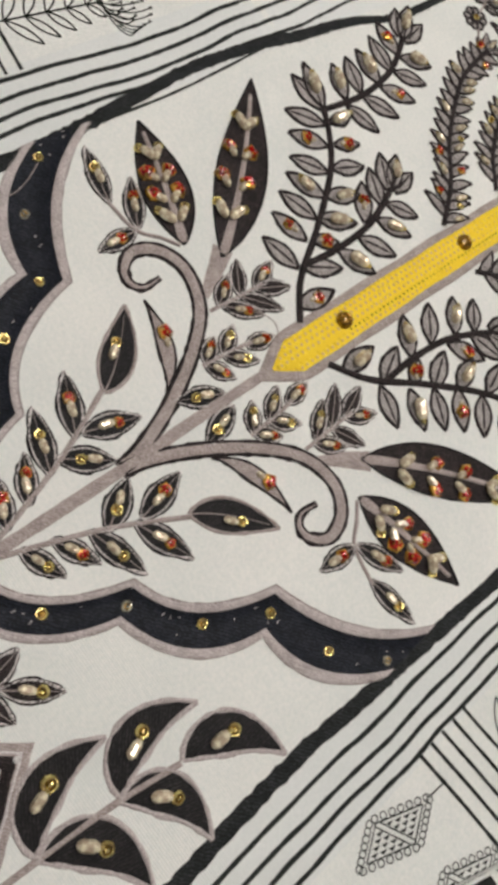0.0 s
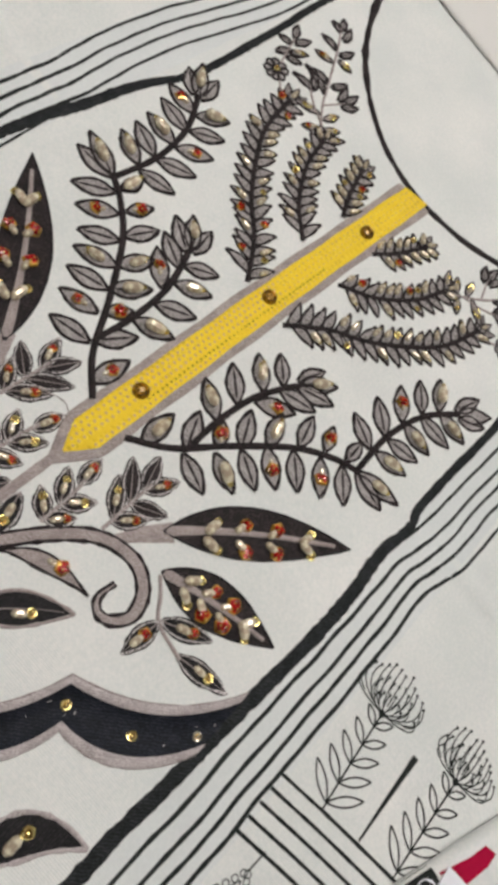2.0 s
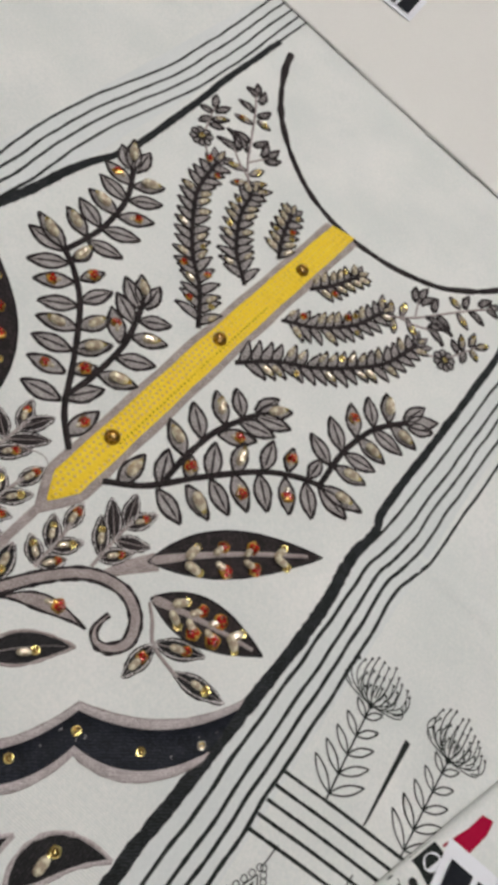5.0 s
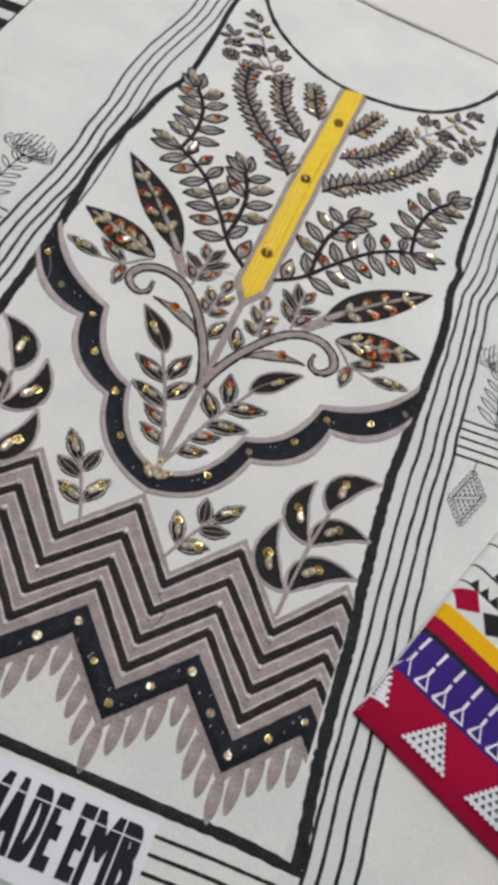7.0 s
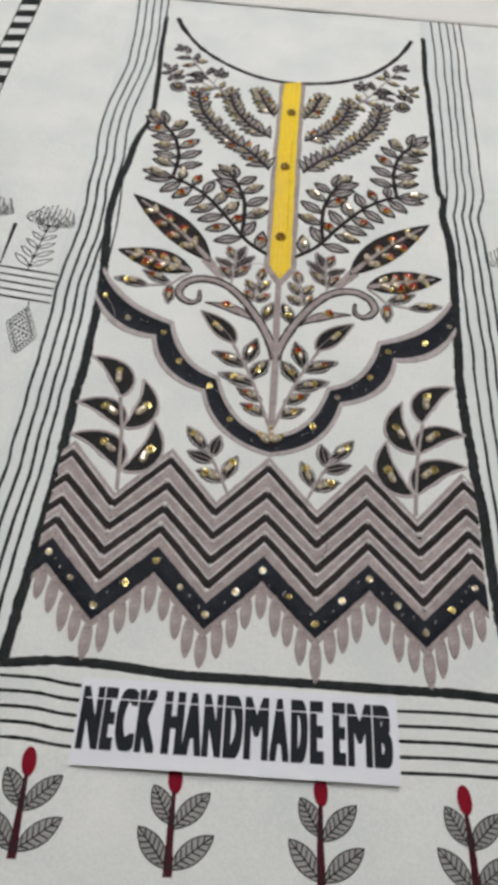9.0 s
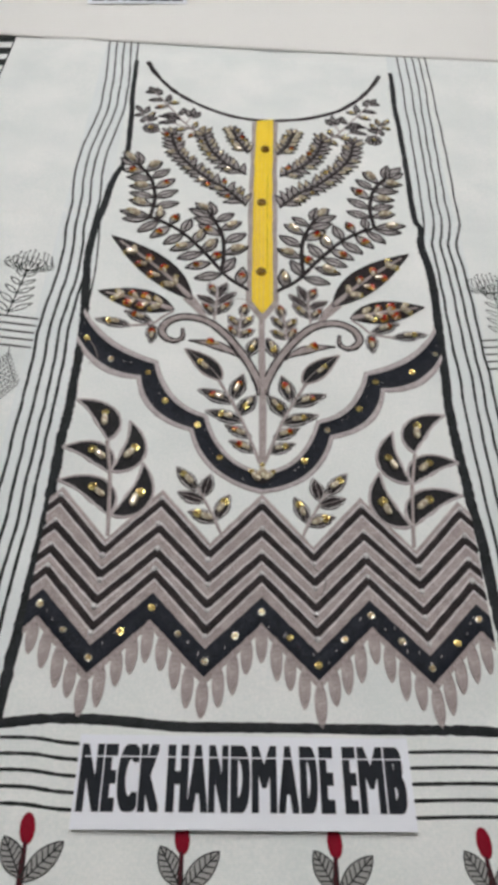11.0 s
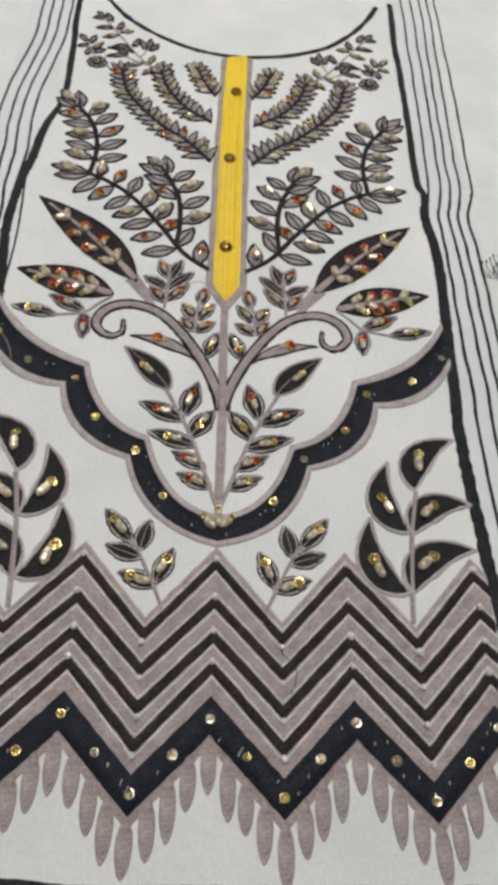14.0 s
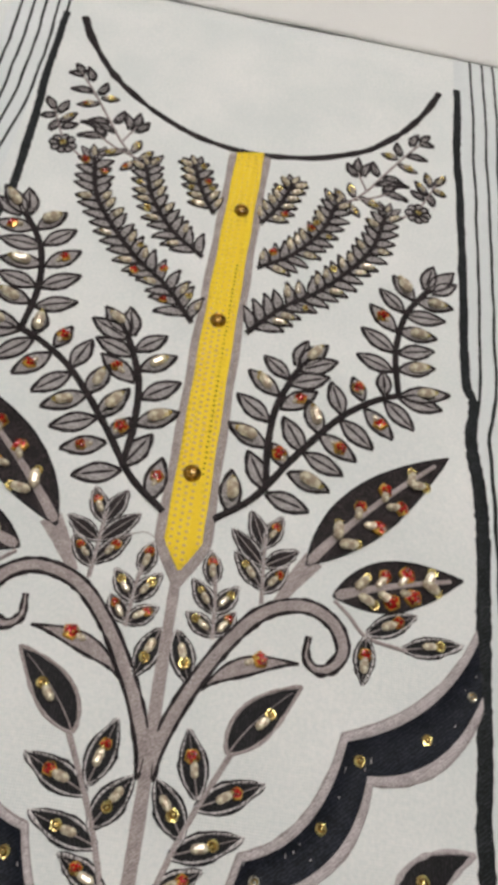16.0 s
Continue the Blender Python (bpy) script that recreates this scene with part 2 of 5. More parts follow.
def ribbon(bm, pts, width, z0, h, mat=0, profile=PROFILE, flat=False, wobble=0.06, ground=True):
    """A raised strip along pts (metres). width: full width, a number or a function of 0..1. h: height above z0."""
    rows, n = [], len(pts)
    for i, p in enumerate(pts):
        t = (pts[min(i + 1, n - 1)] - pts[max(i - 1, 0)])
        t = t.normalized() if t.length else Vector((1, 0))
        nrm = Vector((-t.y, t.x))
        w = (width(i / (n - 1)) if callable(width) else width) * (1 + wobble * noise.noise(Vector((p.x * 300, p.y * 300, z0 * 900))) * 2)
        row = []
        for a, b in profile:
            q = p + nrm * (a * w / 2)
            row.append(bm.verts.new((q.x, q.y, z0 + h * b + (H(q.x, q.y) if ground else 0))))
        rows.append(row)
    for r0, r1 in zip(rows, rows[1:]):
        for j in range(len(profile) - 1):
            f = bm.faces.new((r0[j + 1], r0[j], r1[j], r1[j + 1]))
            f.material_index = mat
    return rows


def cap(bm, centre, r, z0, h, mat=0, n=10, ground=True, squash=1.0, turn=0.0):
    """A low dome."""
    rings = []
    for k, (rr, zz) in enumerate(((1.0, 0.0), (0.8, 0.7), (0.4, 0.95))):
        ring = []
        for i in range(n):
            a = 2 * math.pi * i / n
            dx, dy = r * rr * math.cos(a), r * rr * squash * math.sin(a)
            x, y = centre[0] + dx * math.cos(turn) - dy * math.sin(turn), centre[1] + dx * math.sin(turn) + dy * math.cos(turn)
            ring.append(bm.verts.new((x, y, z0 + h * zz + (H(x, y) if ground else 0))))
        rings.append(ring)
    top = bm.verts.new((centre[0], centre[1], z0 + h + (H(*centre) if ground else 0)))
    for a, b in zip(rings, rings[1:]):
        for i in range(n):
            bm.faces.new((a[i], a[(i + 1) % n], b[(i + 1) % n], b[i])).material_index = mat
    for i in range(n):
        bm.faces.new((rings[-1][i], rings[-1][(i + 1) % n], top)).material_index = mat


def polygon(bm, pts, z, mat=0, ground=True):
    vs = [bm.verts.new((x, y, z + (H(x, y) if ground else 0))) for x, y in pts]
    f = bm.faces.new(vs)
    if f.normal.z < 0:
        f.normal_flip()
    f.normal_update()
    if f.normal.z < 0:
        f.normal_flip()
    f.material_index = mat


LEAVES = {}


def leaf_mesh(kind, length, width, fill, rim, rimw=0.9, bend=0.0, mid=None, midw=0.6, belly=0.45, mid_to=0.8, peak=0.9, inset=1.0):
    """One stitched leaf along +x (mm): padded satin fill, corded outline and, if asked, a vein."""
    key = (kind, round(length, 1), round(width, 1), round(bend, 3), mid is None)
    if key in LEAVES:
        return LEAVES[key]
    L, W, n = length * MM, width * MM, 18
    bm = bmesh.new()

    def half(s):
        p = math.log(0.5) / math.log(belly)
        return W / 2 * max(0.0, math.sin(math.pi * s ** p)) ** peak

    def centre(s):
        return Vector((0.4 * L * 2 * s * (1 - s) + L * s * s if bend else L * s, 2 * bend * L * 2 * s * (1 - s)))

    def side(s):
        d = centre(min(1, s + 0.01)) - centre(max(0, s - 0.01))
        return Vector((-d.y, d.x)).normalized()

    grid = []
    for i in range(n + 1):
        s = i / n
        c, row = centre(s), []
        for v in (-1, -0.55, 0, 0.55, 1):
            q = c + side(s) * v * half(s)
            row.append(bm.verts.new((q.x, q.y, (0.35 + 0.5 * (1 - v * v) * (half(s) / (W / 2 + 1e-9))) * MM)))
        grid.append(row)
    for a, b in zip(grid, grid[1:]):
        for j in range(4):
            bm.faces.new((a[j], b[j], b[j + 1], a[j + 1])).material_index = 0
    mats = [fill, rim]
    for s_ in (1, -1):
        ribbon(bm, [centre(i / n) + side(i / n) * s_ * inset * half(i / n) for i in range(n + 1)], rimw * MM, 0.15 * MM, 1.0 * MM, 1, ground=False, wobble=0.35 if inset == 1 else 0.6)
        if inset < 1:
            ribbon(bm, [centre(i / n) + side(i / n) * s_ * 0.98 * half(i / n) for i in range(n + 1)], 1.1 * MM, 0, 0.8 * MM, 0, ground=False, wobble=0.9)
    if kind == "fringe_drop":
        for v in (-0.42, 0.42):
            for k in range(3, int(length / 1.9) - 1):
                s_ = k * 1.9 / length
                q = centre(s_) + side(s_) * v * half(s_)
                cap(bm, q, 0.62 * MM, 0.62 * MM, 0.3 * MM, 2, 6, ground=False, squash=0.7)
        mats.append(STITCHSHADE)
    elif mid and kind == "sprig_leaf":
        ribbon(bm, [centre(0.10 + 0.76 * i / 10) for i in range(11)], lambda u: (0.35 + midw * math.sin(math.pi * u) ** 0.8) * MM, 0.55 * MM, 0.5 * MM, 2, ground=False, wobble=0.3)
        mats.append(mid)
    elif mid:
        ribbon(bm, [centre(0.02 + (mid_to - 0.02) * i / 8) for i in range(9)], lambda u: midw * MM * (1 - 0.6 * u), 0.6 * MM, 0.6 * MM, 2, ground=False)
        mats.append(mid)
    bmesh.ops.remove_doubles(bm, verts=bm.verts, dist=1e-6)
    LEAVES[key] = mesh_of(kind, bm, mats)
    return LEAVES[key]


def along(base, tip, z=0.0):
    """Pose on the cloth at base (mm), x axis towards tip."""
    dx, dy = tip[0] - base[0], tip[1] - base[1]
    x, y = base[0] * MM, base[1] * MM
    mx, my = (base[0] + tip[0]) / 2 * MM, (base[1] + tip[1]) / 2 * MM
    return Matrix.Translation((x, y, H(mx, my) + z)) @ Matrix.Rotation(math.atan2(dy, dx), 4, "Z")


def leaf(parent, base, tip, width, kind, fill, rim, flip=1, label="", **kw):
    length = math.hypot(tip[0] - base[0], tip[1] - base[1])
    step = 2.0
    unit = max(step, round(length / step) * step)
    me = leaf_mesh(kind, unit, width, fill, rim, **kw)
    k = length / unit
    return placed("leaf", me, parent, along(base, tip) @ Matrix.Diagonal((k, flip, 1, 1)), label)


BEADS = {}
SHAKE = random.Random(7)


def bead_mesh(kind):
    if kind in BEADS:
        return BEADS[kind]
    bm = bmesh.new()
    if kind == "bugle":
        bmesh.ops.create_uvsphere(bm, u_segments=8, v_segments=7, radius=1)
        for v in bm.verts:
            t = v.co.z
            r = 1.5 * MM * (1 - 0.30 * t) * (1 + 0.07 * math.sin(9 * t))
            v.co = Vector((t * 3.3 * MM, v.co.x * r, v.co.y * r + 1.1 * MM))
        for f in bm.faces:
            f.material_index = 1 if f.calc_center_median().x > 1.7 * MM else 0
        mats = [CHAMPAGNE, GOLD]
    elif kind in ("red", "gold", "crystal", "amber"):
        # a cut stone in a toothed metal cup; the plain kinds are rings round a small knob
        n = 10
        prev = None
        if kind == "red":
            rings = ((2.15, 0.0, 1), (2.1, 0.6, 1), (1.7, 1.0, 1), (1.5, 1.1, 0), (1.1, 1.7, 0), (0.55, 1.95, 0), (0.0, 1.85, 0))
        else:
            rings = ((2.0, 0.0, 1), (2.05, 0.5, 1), (1.75, 1.05, 1), (1.3, 1.0, 1), (1.05, 0.45, 2), (0.7, 0.5, 2), (0.55, 1.3, 0), (0.0, 1.5, 0))
        for rr, zz, mi in rings:
            tooth = 0.16 if kind == "red" and zz < 1.05 else 0.06
            ring = [bm.verts.new((rr * (1 + tooth * (q % 2)) * MM * math.cos(2 * math.pi * q / n), rr * (1 + tooth * (q % 2)) * MM * math.sin(2 * math.pi * q / n), (zz + 0.14 * (q % 3 == 0)) * MM)) for q in range(n)] if rr else [bm.verts.new((0, 0, zz * MM))]
            if prev:
                for q in range(n):
                    f = bm.faces.new((prev[q], prev[(q + 1) % n], ring[0]) if len(ring) == 1 else (prev[q], prev[(q + 1) % n], ring[(q + 1) % n], ring[q]))
                    f.material_index = mi
                    if kind == "red" and mi == 0 and len(ring) > 1 and q in ((3, 8) if zz > 1.8 else (1, 5)):
                        f.material_index = 1
            prev = ring
        mats = [{"red": RED, "gold": GOLD, "crystal": CRYSTAL, "amber": AMBER}[kind], {"crystal": CRYSTAL, "red": AMBER}.get(kind, GOLD), BRASS]
    elif kind == "knot":
        bmesh.ops.create_icosphere(bm, subdivisions=2, radius=1.3 * MM)
        for v in bm.verts:
            v.co.z = v.co.z * 0.8 + 0.9 * MM
        mats = [PEARL]
    BEADS[kind] = mesh_of(kind + "_bead", bm, mats)
    BEADS[kind].polygons.foreach_set("use_smooth", [False] * len(BEADS[kind].polygons))
    return BEADS[kind]


def bead(parent, x, y, kind, angle=0.0, z=0.9, size=1.0):
    names = {"bugle": "bugle_bead", "red": "red_sequin", "gold": "gold_sequin", "amber": "amber_sequin", "crystal": "crystal_sequin", "knot": "crystal_knot"}
    size *= (1.0 if kind == "knot" else 1.68 if kind == "red" else 1.62) * SHAKE.uniform(0.9, 1.12)
    if kind != "bugle":
        angle += SHAKE.uniform(0, 6.28)
    angle += SHAKE.uniform(-0.15, 0.15)
    m = Matrix.Translation((x * MM, y * MM, H(x * MM, y * MM) + z * MM)) @ Matrix.Rotation(angle, 4, "Z") @ Matrix.Rotation(SHAKE.uniform(-0.35, 0.35), 4, "X") @ Matrix.Rotation(SHAKE.uniform(-0.2, 0.2), 4, "Y") @ Matrix.Scale(size, 4)
    return placed(names[kind], bead_mesh(kind), parent, m)


def jewel(parent, base, tip, at=0.5, size=1.0, red=0.3, swap=False):
    """A long bead with a round sequin at one end, laid along a leaf."""
    dx, dy = tip[0] - base[0], tip[1] - base[1]
    L = math.hypot(dx, dy)
    ux, uy, a = dx / L, dy / L, math.atan2(dy, dx)
    cx, cy = base[0] + dx * at, base[1] + dy * at
    sgn = -1 if swap else 1
    bead(parent, cx - sgn * ux * 2.7 * size, cy - sgn * uy * 2.7 * size, "bugle", a + (math.pi if swap else 0), size=size)
    bead(parent, cx + sgn * ux * 3.6 * size, cy + sgn * uy * 3.6 * size, "red" if random.random() < red else "gold", size=size)


def rod(bm, a, b, r, n=8):
    """Straight bar between two points, used for table legs."""
    d = Vector(b) - Vector(a)
    q = d.to_track_quat("Z", "Y").to_matrix().to_4x4()
    bmesh.ops.create_cone(bm, cap_ends=True, segments=n, radius1=r, radius2=r, depth=d.length, matrix=Matrix.Translation((Vector(a) + Vector(b)) / 2) @ q)


def box(bm, lo, hi):
    r = bmesh.ops.create_cube(bm, size=1)
    for v in r["verts"]:
        v.co = Vector([lo[i] + (v.co[i] + 0.5) * (hi[i] - lo[i]) for i in range(3)])


# ---------------------------------------------------------------- room and table
def structure(name, lo, hi, mat, label):
    bm = bmesh.new()
    box(bm, lo, hi)
    return tagged(part(name, bm, mat, None, label, smooth=False), kind="structure")


# unseen shell, added to give the beads reflections and bounce the light
structure("floor", (-2.6, -2.6, -0.87), (2.6, 2.6, -0.80), WALL, "unseen plain pale floor added to close the room")
structure("ceiling", (-2.6, -2.6, 1.95), (2.6, 2.6, 2.02), WALL, "unseen plain ceiling added to close the room")
structure("wall_north", (-2.6, 2.5, -0.80), (2.6, 2.6, 1.95), WALL, "unseen plain off-white wall added to close the room")
structure("wall_south", (-2.6, -2.6, -0.80), (2.6, -2.5, 1.95), WALL, "unseen plain off-white wall added to close the room")
structure("wall_east", (2.5, -2.5, -0.80), (2.6, 2.5, 1.95), WALL, "unseen plain off-white wall added to close the room")
structure("wall_west", (-2.6, -2.5, -0.80), (-2.5, 2.5, 1.95), WALL, "unseen plain off-white wall added to close the room")

table = tagged(new("table"), "large wooden display table under the spread cloth", "table")
bm = bmesh.new()
box(bm, (-0.9, -0.9, -0.04), (0.9, 1.25, -0.008))
bmesh.ops.bevel(bm, geom=bm.edges[:], offset=0.004, segments=2, affect="EDGES")
part("tabletop", bm, WOOD, table)
for lx in (-0.82, 0.82):
    for ly in (-0.82, 1.17):
        bm = bmesh.new()
        rod(bm, (lx, ly, -0.80), (lx, ly, -0.04), 0.03, 12)
        part("leg", bm, WOOD, table)

# assumed light sources, out of view, set north so the near cloth dims
for lx, ly in LAMPS:
    lamp_thing = tagged(new("ceiling_light"), "unseen long ceiling light with a glowing diffuser, added as light source", "ceiling light", "ceiling lights")
    bm = bmesh.new()
    box(bm, (lx - 0.66, ly - 0.17, 1.915), (lx + 0.66, ly + 0.17, 1.949))
    part("frame", bm, WALL, lamp_thing, smooth=False)
    bm = bmesh.new()
    box(bm, (lx - 0.63, ly - 0.14, 1.908), (lx + 0.63, ly + 0.14, 1.914))
    part("diffuser", bm, GLOW, lamp_thing, smooth=False)

# ---------------------------------------------------------------- the spread kurta
bm = bmesh.new()
NX, NY = 220, 400
X0, X1, Y0 = -0.56, 0.56, -0.62
vv = []
for j in range(NY + 1):
    row = []
    for i in range(NX + 1):
        x = X0 + (X1 - X0) * i / NX
        y = Y0 + (0.72 - Y0) * j / NY
        row.append(bm.verts.new((x, y, H(x, y))))
    vv.append(row)
for j in range(NY):
    for i in range(NX):
        bm.faces.new((vv[j][i], vv[j][i + 1], vv[j + 1][i + 1], vv[j + 1][i]))
edge = [e for e in bm.edges if len(e.link_faces) == 1]
r = bmesh.ops.extrude_edge_only(bm, edges=edge)
for v in r["geom"]:
    if isinstance(v, bmesh.types.BMVert):
        v.co.z = -0.006
kurta = tagged(part("kurta", bm, COTTON, None), "white cotton kurta spread flat, embroidered front with yellow placket", "kurta")

# ground of the side stripes, printed a little bluer
for m in (1, -1):
    bm = bmesh.new()
    ribbon(bm, [Vector((m * 0.1785, -0.25 + i * 0.01)) for i in range(91)], 0.041, 0.20 * MM, 0, profile=((-1, 0), (-0.5, 0), (0, 0), (0.5, 0), (1, 0)), wobble=0.0)
    part("stripe_ground", bm, BLEACHED, kurta, "bluish white ground printed under the side stripes")

# piped neckline
NECKLINE = [(-142.5, 597.6), (-132, 573), (-109, 537.5), (-84, 513), (-59.8, 496.4), (-38, 486), (-16, 480.6), (0, 479.5), (17, 480.4), (49.5, 488.5), (83, 505.6), (102, 523), (118, 542.5), (134, 570), (144.7, 595.8)]
neck = curve_pts(NECKLINE, 60)
bm = bmesh.new()
ribbon(bm, neck, 5.2 * MM, 0.0, 1.2 * MM, wobble=0.3)
part("neck_piping", bm, BROWNBLACK, kurta, "black corded piping round the neckline")

# thick side bars and thin stripes
BAR_R = [(160, 606), (158, 528), (158, 447), (157, 374), (155.5, 312), (157, 303), (160, 294), (158, 264), (160.7, 231), (161, 193), (159, 149), (157, 114), (155.3, 82), (155, 45), (157, -10), (159, -55), (160.6, -101), (162, -140), (164.5, -173), (166.3, -202)]
BAR_L = [(-158, 600), (-156, 560), (-153, 510), (-149, 450), (-147, 400), (-148, 385), (-156, 352), (-160.5, 306), (-163.3, 270), (-165.5, 235), (-162, 196), (-158, 158), (-155.5, 123), (-155.5, 90), (-153.5, 46), (-155, 10), (-155, -42), (-156.2, -104), (-158, -147), (-161, -202)]
for ctrl, wide in ((BAR_R, lambda u: 6.3 * MM + 2.2 * MM * min(1, max(0, (u - 0.3) * 12))), (BAR_L, lambda u: 5.6 * MM + 2.4 * MM * min(1, max(0, (u - 0.28) * 12)))):
    bm = bmesh.new()
    run = [p + Vector((1.2 * MM * noise.noise(Vector((1.25, p.y * 24, 0))) + 0.5 * MM * noise.noise(Vector((p.x * 5, p.y * 90, 3))), 0)) for p in curve_pts(ctrl, 260)]
    ribbon(bm, run, wide, 0.1 * MM, 0.5 * MM, wobble=0.13)
    part("side_bar", bm, BARINK, kurta, "thick black bar along the embroidered panel")


def stripe(ctrl, width=2.4, name="printed_stripe", n=120, wander=1.0):
    bm = bmesh.new()
    pts = curve_pts(ctrl, n)
    sd = ctrl[0][0] * 0.37
    pts = [p + Vector((wander * MM * (1.5 * noise.noise(Vector((1.2 + sd * 0.001, p.y * 24, 0))) + 0.6 * noise.noise(Vector((sd, p.y * 60, 0)))), wander * 0.6 * MM * noise.noise(Vector((p.x * 22, sd, 4))))) for p in pts]
    ribbon(bm, pts, (lambda u: width(u) * MM) if callable(width) else width * MM, 0.32 * MM, 0.12 * MM, wobble=0.14)
    return part(name, bm, INK, kurta)


def thicken(u):
    """Printed stripes are finer beside the yoke and heavier below it, mm."""
    return 2.0 + 0.45 * min(1.0, max(0.0, (u - 0.38) * 12))


for (a, b, c), (d, e, f) in zip(((182.5, 177, 175.5), (192, 184.5, 183.5), (200.5, 193, 192), (209, 203.5, 202)), ((168.5, 169, 170), (177, 179.3, 178.5), (185, 187.2, 188.5), (193, 195.5, 199))):
    stripe([(a + 1, 690), (a, 568), (b + 2.5, 450), (b, 350), (c, 318), (c - 1.5, 303), (d + 3.5, 286), (d + 0.5, 262), (e, 180), (e - 1, 80), ((e + f) / 2 - 0.5, -20), (f, -155), (f + 1.5, -252)], thicken, n=240)
stripe([(173, 690), (172, 568), (169.5, 450), (167, 350), (165, 318), (163, 296), (160, 270)], 2.0)
stripe([(-159.5, 690), (-159.5, 636), (-156, 560), (-152.5, 480), (-149, 410)], 2.0)
for (a, b, c), (d, e, f) in zip(((-168, -160, -169), (-177, -169.5, -179), (-186, -178.5, -187.5), (-195.5, -187.5, -197)), ((-166.5, -164.5, -168), (-176, -171, -175.5), (-184.5, -180, -184), (-193, -189, -193.5))):
    stripe([(a, 690), (a, 636), (b, 505), (c, 392), (c + 2.5, 330), (d + 0.5, 300), (e, 208), (f, 134), (f + 2, 60), (f + 1, -40), (f - 2, -150), (f - 3, -252)], thicken, n=240)
stripe([(-160, 276), (-157.5, 240), (-155.5, 205), (-155.5, 165), (-156.5, 135)], 1.6, wander=0.3)
stripe([(166, -252), (190, -253), (225, -254)], 2.2)
stripe([(-165, -252), (-190, -253), (-225, -254)], 2.2)

bm = bmesh.new()
ribbon(bm, curve_pts([(-161.5, -202.5), (-127, -198), (-91, -198), (-51, -200.5), (-12, -199.8), (38, -199.3), (88, -198.7), (130, -198), (167, -199.5)], 90), 6.2 * MM, 0.1 * MM, 0.5 * MM, wobble=0.12)
part("hem_bar", bm, BARINK, kurta, "thick black bar under the embroidered panel")
for k in range(5):
    y = -210.5 - 9.0 * k
    stripe([(-160, y + 0.6), (-135, y + 0.9), (-108, y - 1.4), (-40, y - 1.2), (30, y - 1.5), (92, y - 1.0), (130, y + 0.2), (163, y + 0.4)], 2.0)

# ---------------------------------------------------------------- yellow placket
def cx(y):
    """Middle of the placket at height y, mm."""
    return -0.3 + 2.3 * max(0, (y - 300) / 170) ** 1.5


ROWS_Y = [152 + i * (478 - 152) / 40 for i in range(41)]
bm = bmesh.new()
last = None
for y in ROWS_Y:
    w = min(14.6, 0.8 + (y - 150) * 0.60) if y < 175 else 14.6 + 0.4 * math.sin(y * 0.11)
    row = [bm.verts.new(((cx(y) + w * a) * MM, (y + 4 * a * (y > 470)) * MM, H(cx(y) * MM, y * MM) + z * MM)) for a, z in ((-1, 0.05), (-0.94, 0.7), (-0.8, 1.0), (0.8, 1.0), (0.94, 0.7), (1, 0.05))]
    if last:
        for k in range(5):
            bm.faces.new((last[k], row[k], row[k + 1], last[k + 1])).normal_flip()
    last = row
placket = part("placket_border", bm, GREY, kurta, "mauve grey stitched border of the placket")
bm = bmesh.new()
last = None
for i in range(41):
    y = 160.5 + i * (478.5 - 160.5) / 40
    w = min(10.0, 0.4 + (y - 160) * 0.62) if y < 177 else 10.0 + 0.25 * math.sin(y * 0.13)
    row = [bm.verts.new(((cx(y) + w * a) * MM, (y + 3.0 * a * (y > 470)) * MM, H(cx(y) * MM, y * MM) + z * MM)) for a, z in ((-1, 0.9), (-0.9, 1.5), (0.9, 1.5), (1, 0.9))]
    if last:
        for k in range(3):
            bm.faces.new((last[k], row[k], row[k + 1], last[k + 1])).normal_flip()
    last = row
tape = part("yellow_tape", bm, YELLOW, placket, "bright yellow crochet tape with small eyelets")
def eyelets(name, rows_x, y0, y1, pitch, r, hole, label, stagger=0.5):
    """Rows of small worked holes: a sunken disc inside a raised yellow ring."""
    bm = bmesh.new()
    for j, dx in enumerate(rows_x):
        y = y0 + pitch * stagger * (j % 2)
        while y < y1:
            if abs(dx) < (y - 161) * 0.55:
                x = cx(y) + dx + 0.35 * noise.noise(Vector((j * 3.1, y * 0.4, 0)))
                yy = y + 0.4 * noise.noise(Vector((j * 1.7, y * 0.3, 5)))
                cap(bm, (x * MM, yy * MM), r * MM, 1.42 * MM, 0.2 * MM, 0, 6, squash=0.8)
                loop = [Vector(((x + (r + 0.35) * math.cos(a)) * MM, (yy + (r + 0.3) * math.sin(a)) * MM)) for a in [2 * math.pi * k / 8 for k in range(9)]]
                ribbon(bm, loop, 0.75 * MM, 1.4 * MM, 0.55 * MM, 1, profile=((-1, 0), (0, 1), (1, 0)))
            y += pitch
    return tagged(part(name, bm, [hole, LOOPS], placket, label), kind="stuff")


eyelets("eyelet_netting", (-6.6, -2.9, 0.8, 7.4), 166, 330, 3.9, 1.25, ECRU, "rows of small ecru holes worked in the tape")
eyelets("brown_eyelet_row", (4.6,), 216, 372, 3.4, 0.8, DARKHOLE, "row of tiny brown holes in the tape")
eyelets("upper_netting", (-6.2, -2.2, 1.6, 7.0), 334, 474, 4.2, 0.8, ECRU, "rows of tiny ecru holes in the tape")

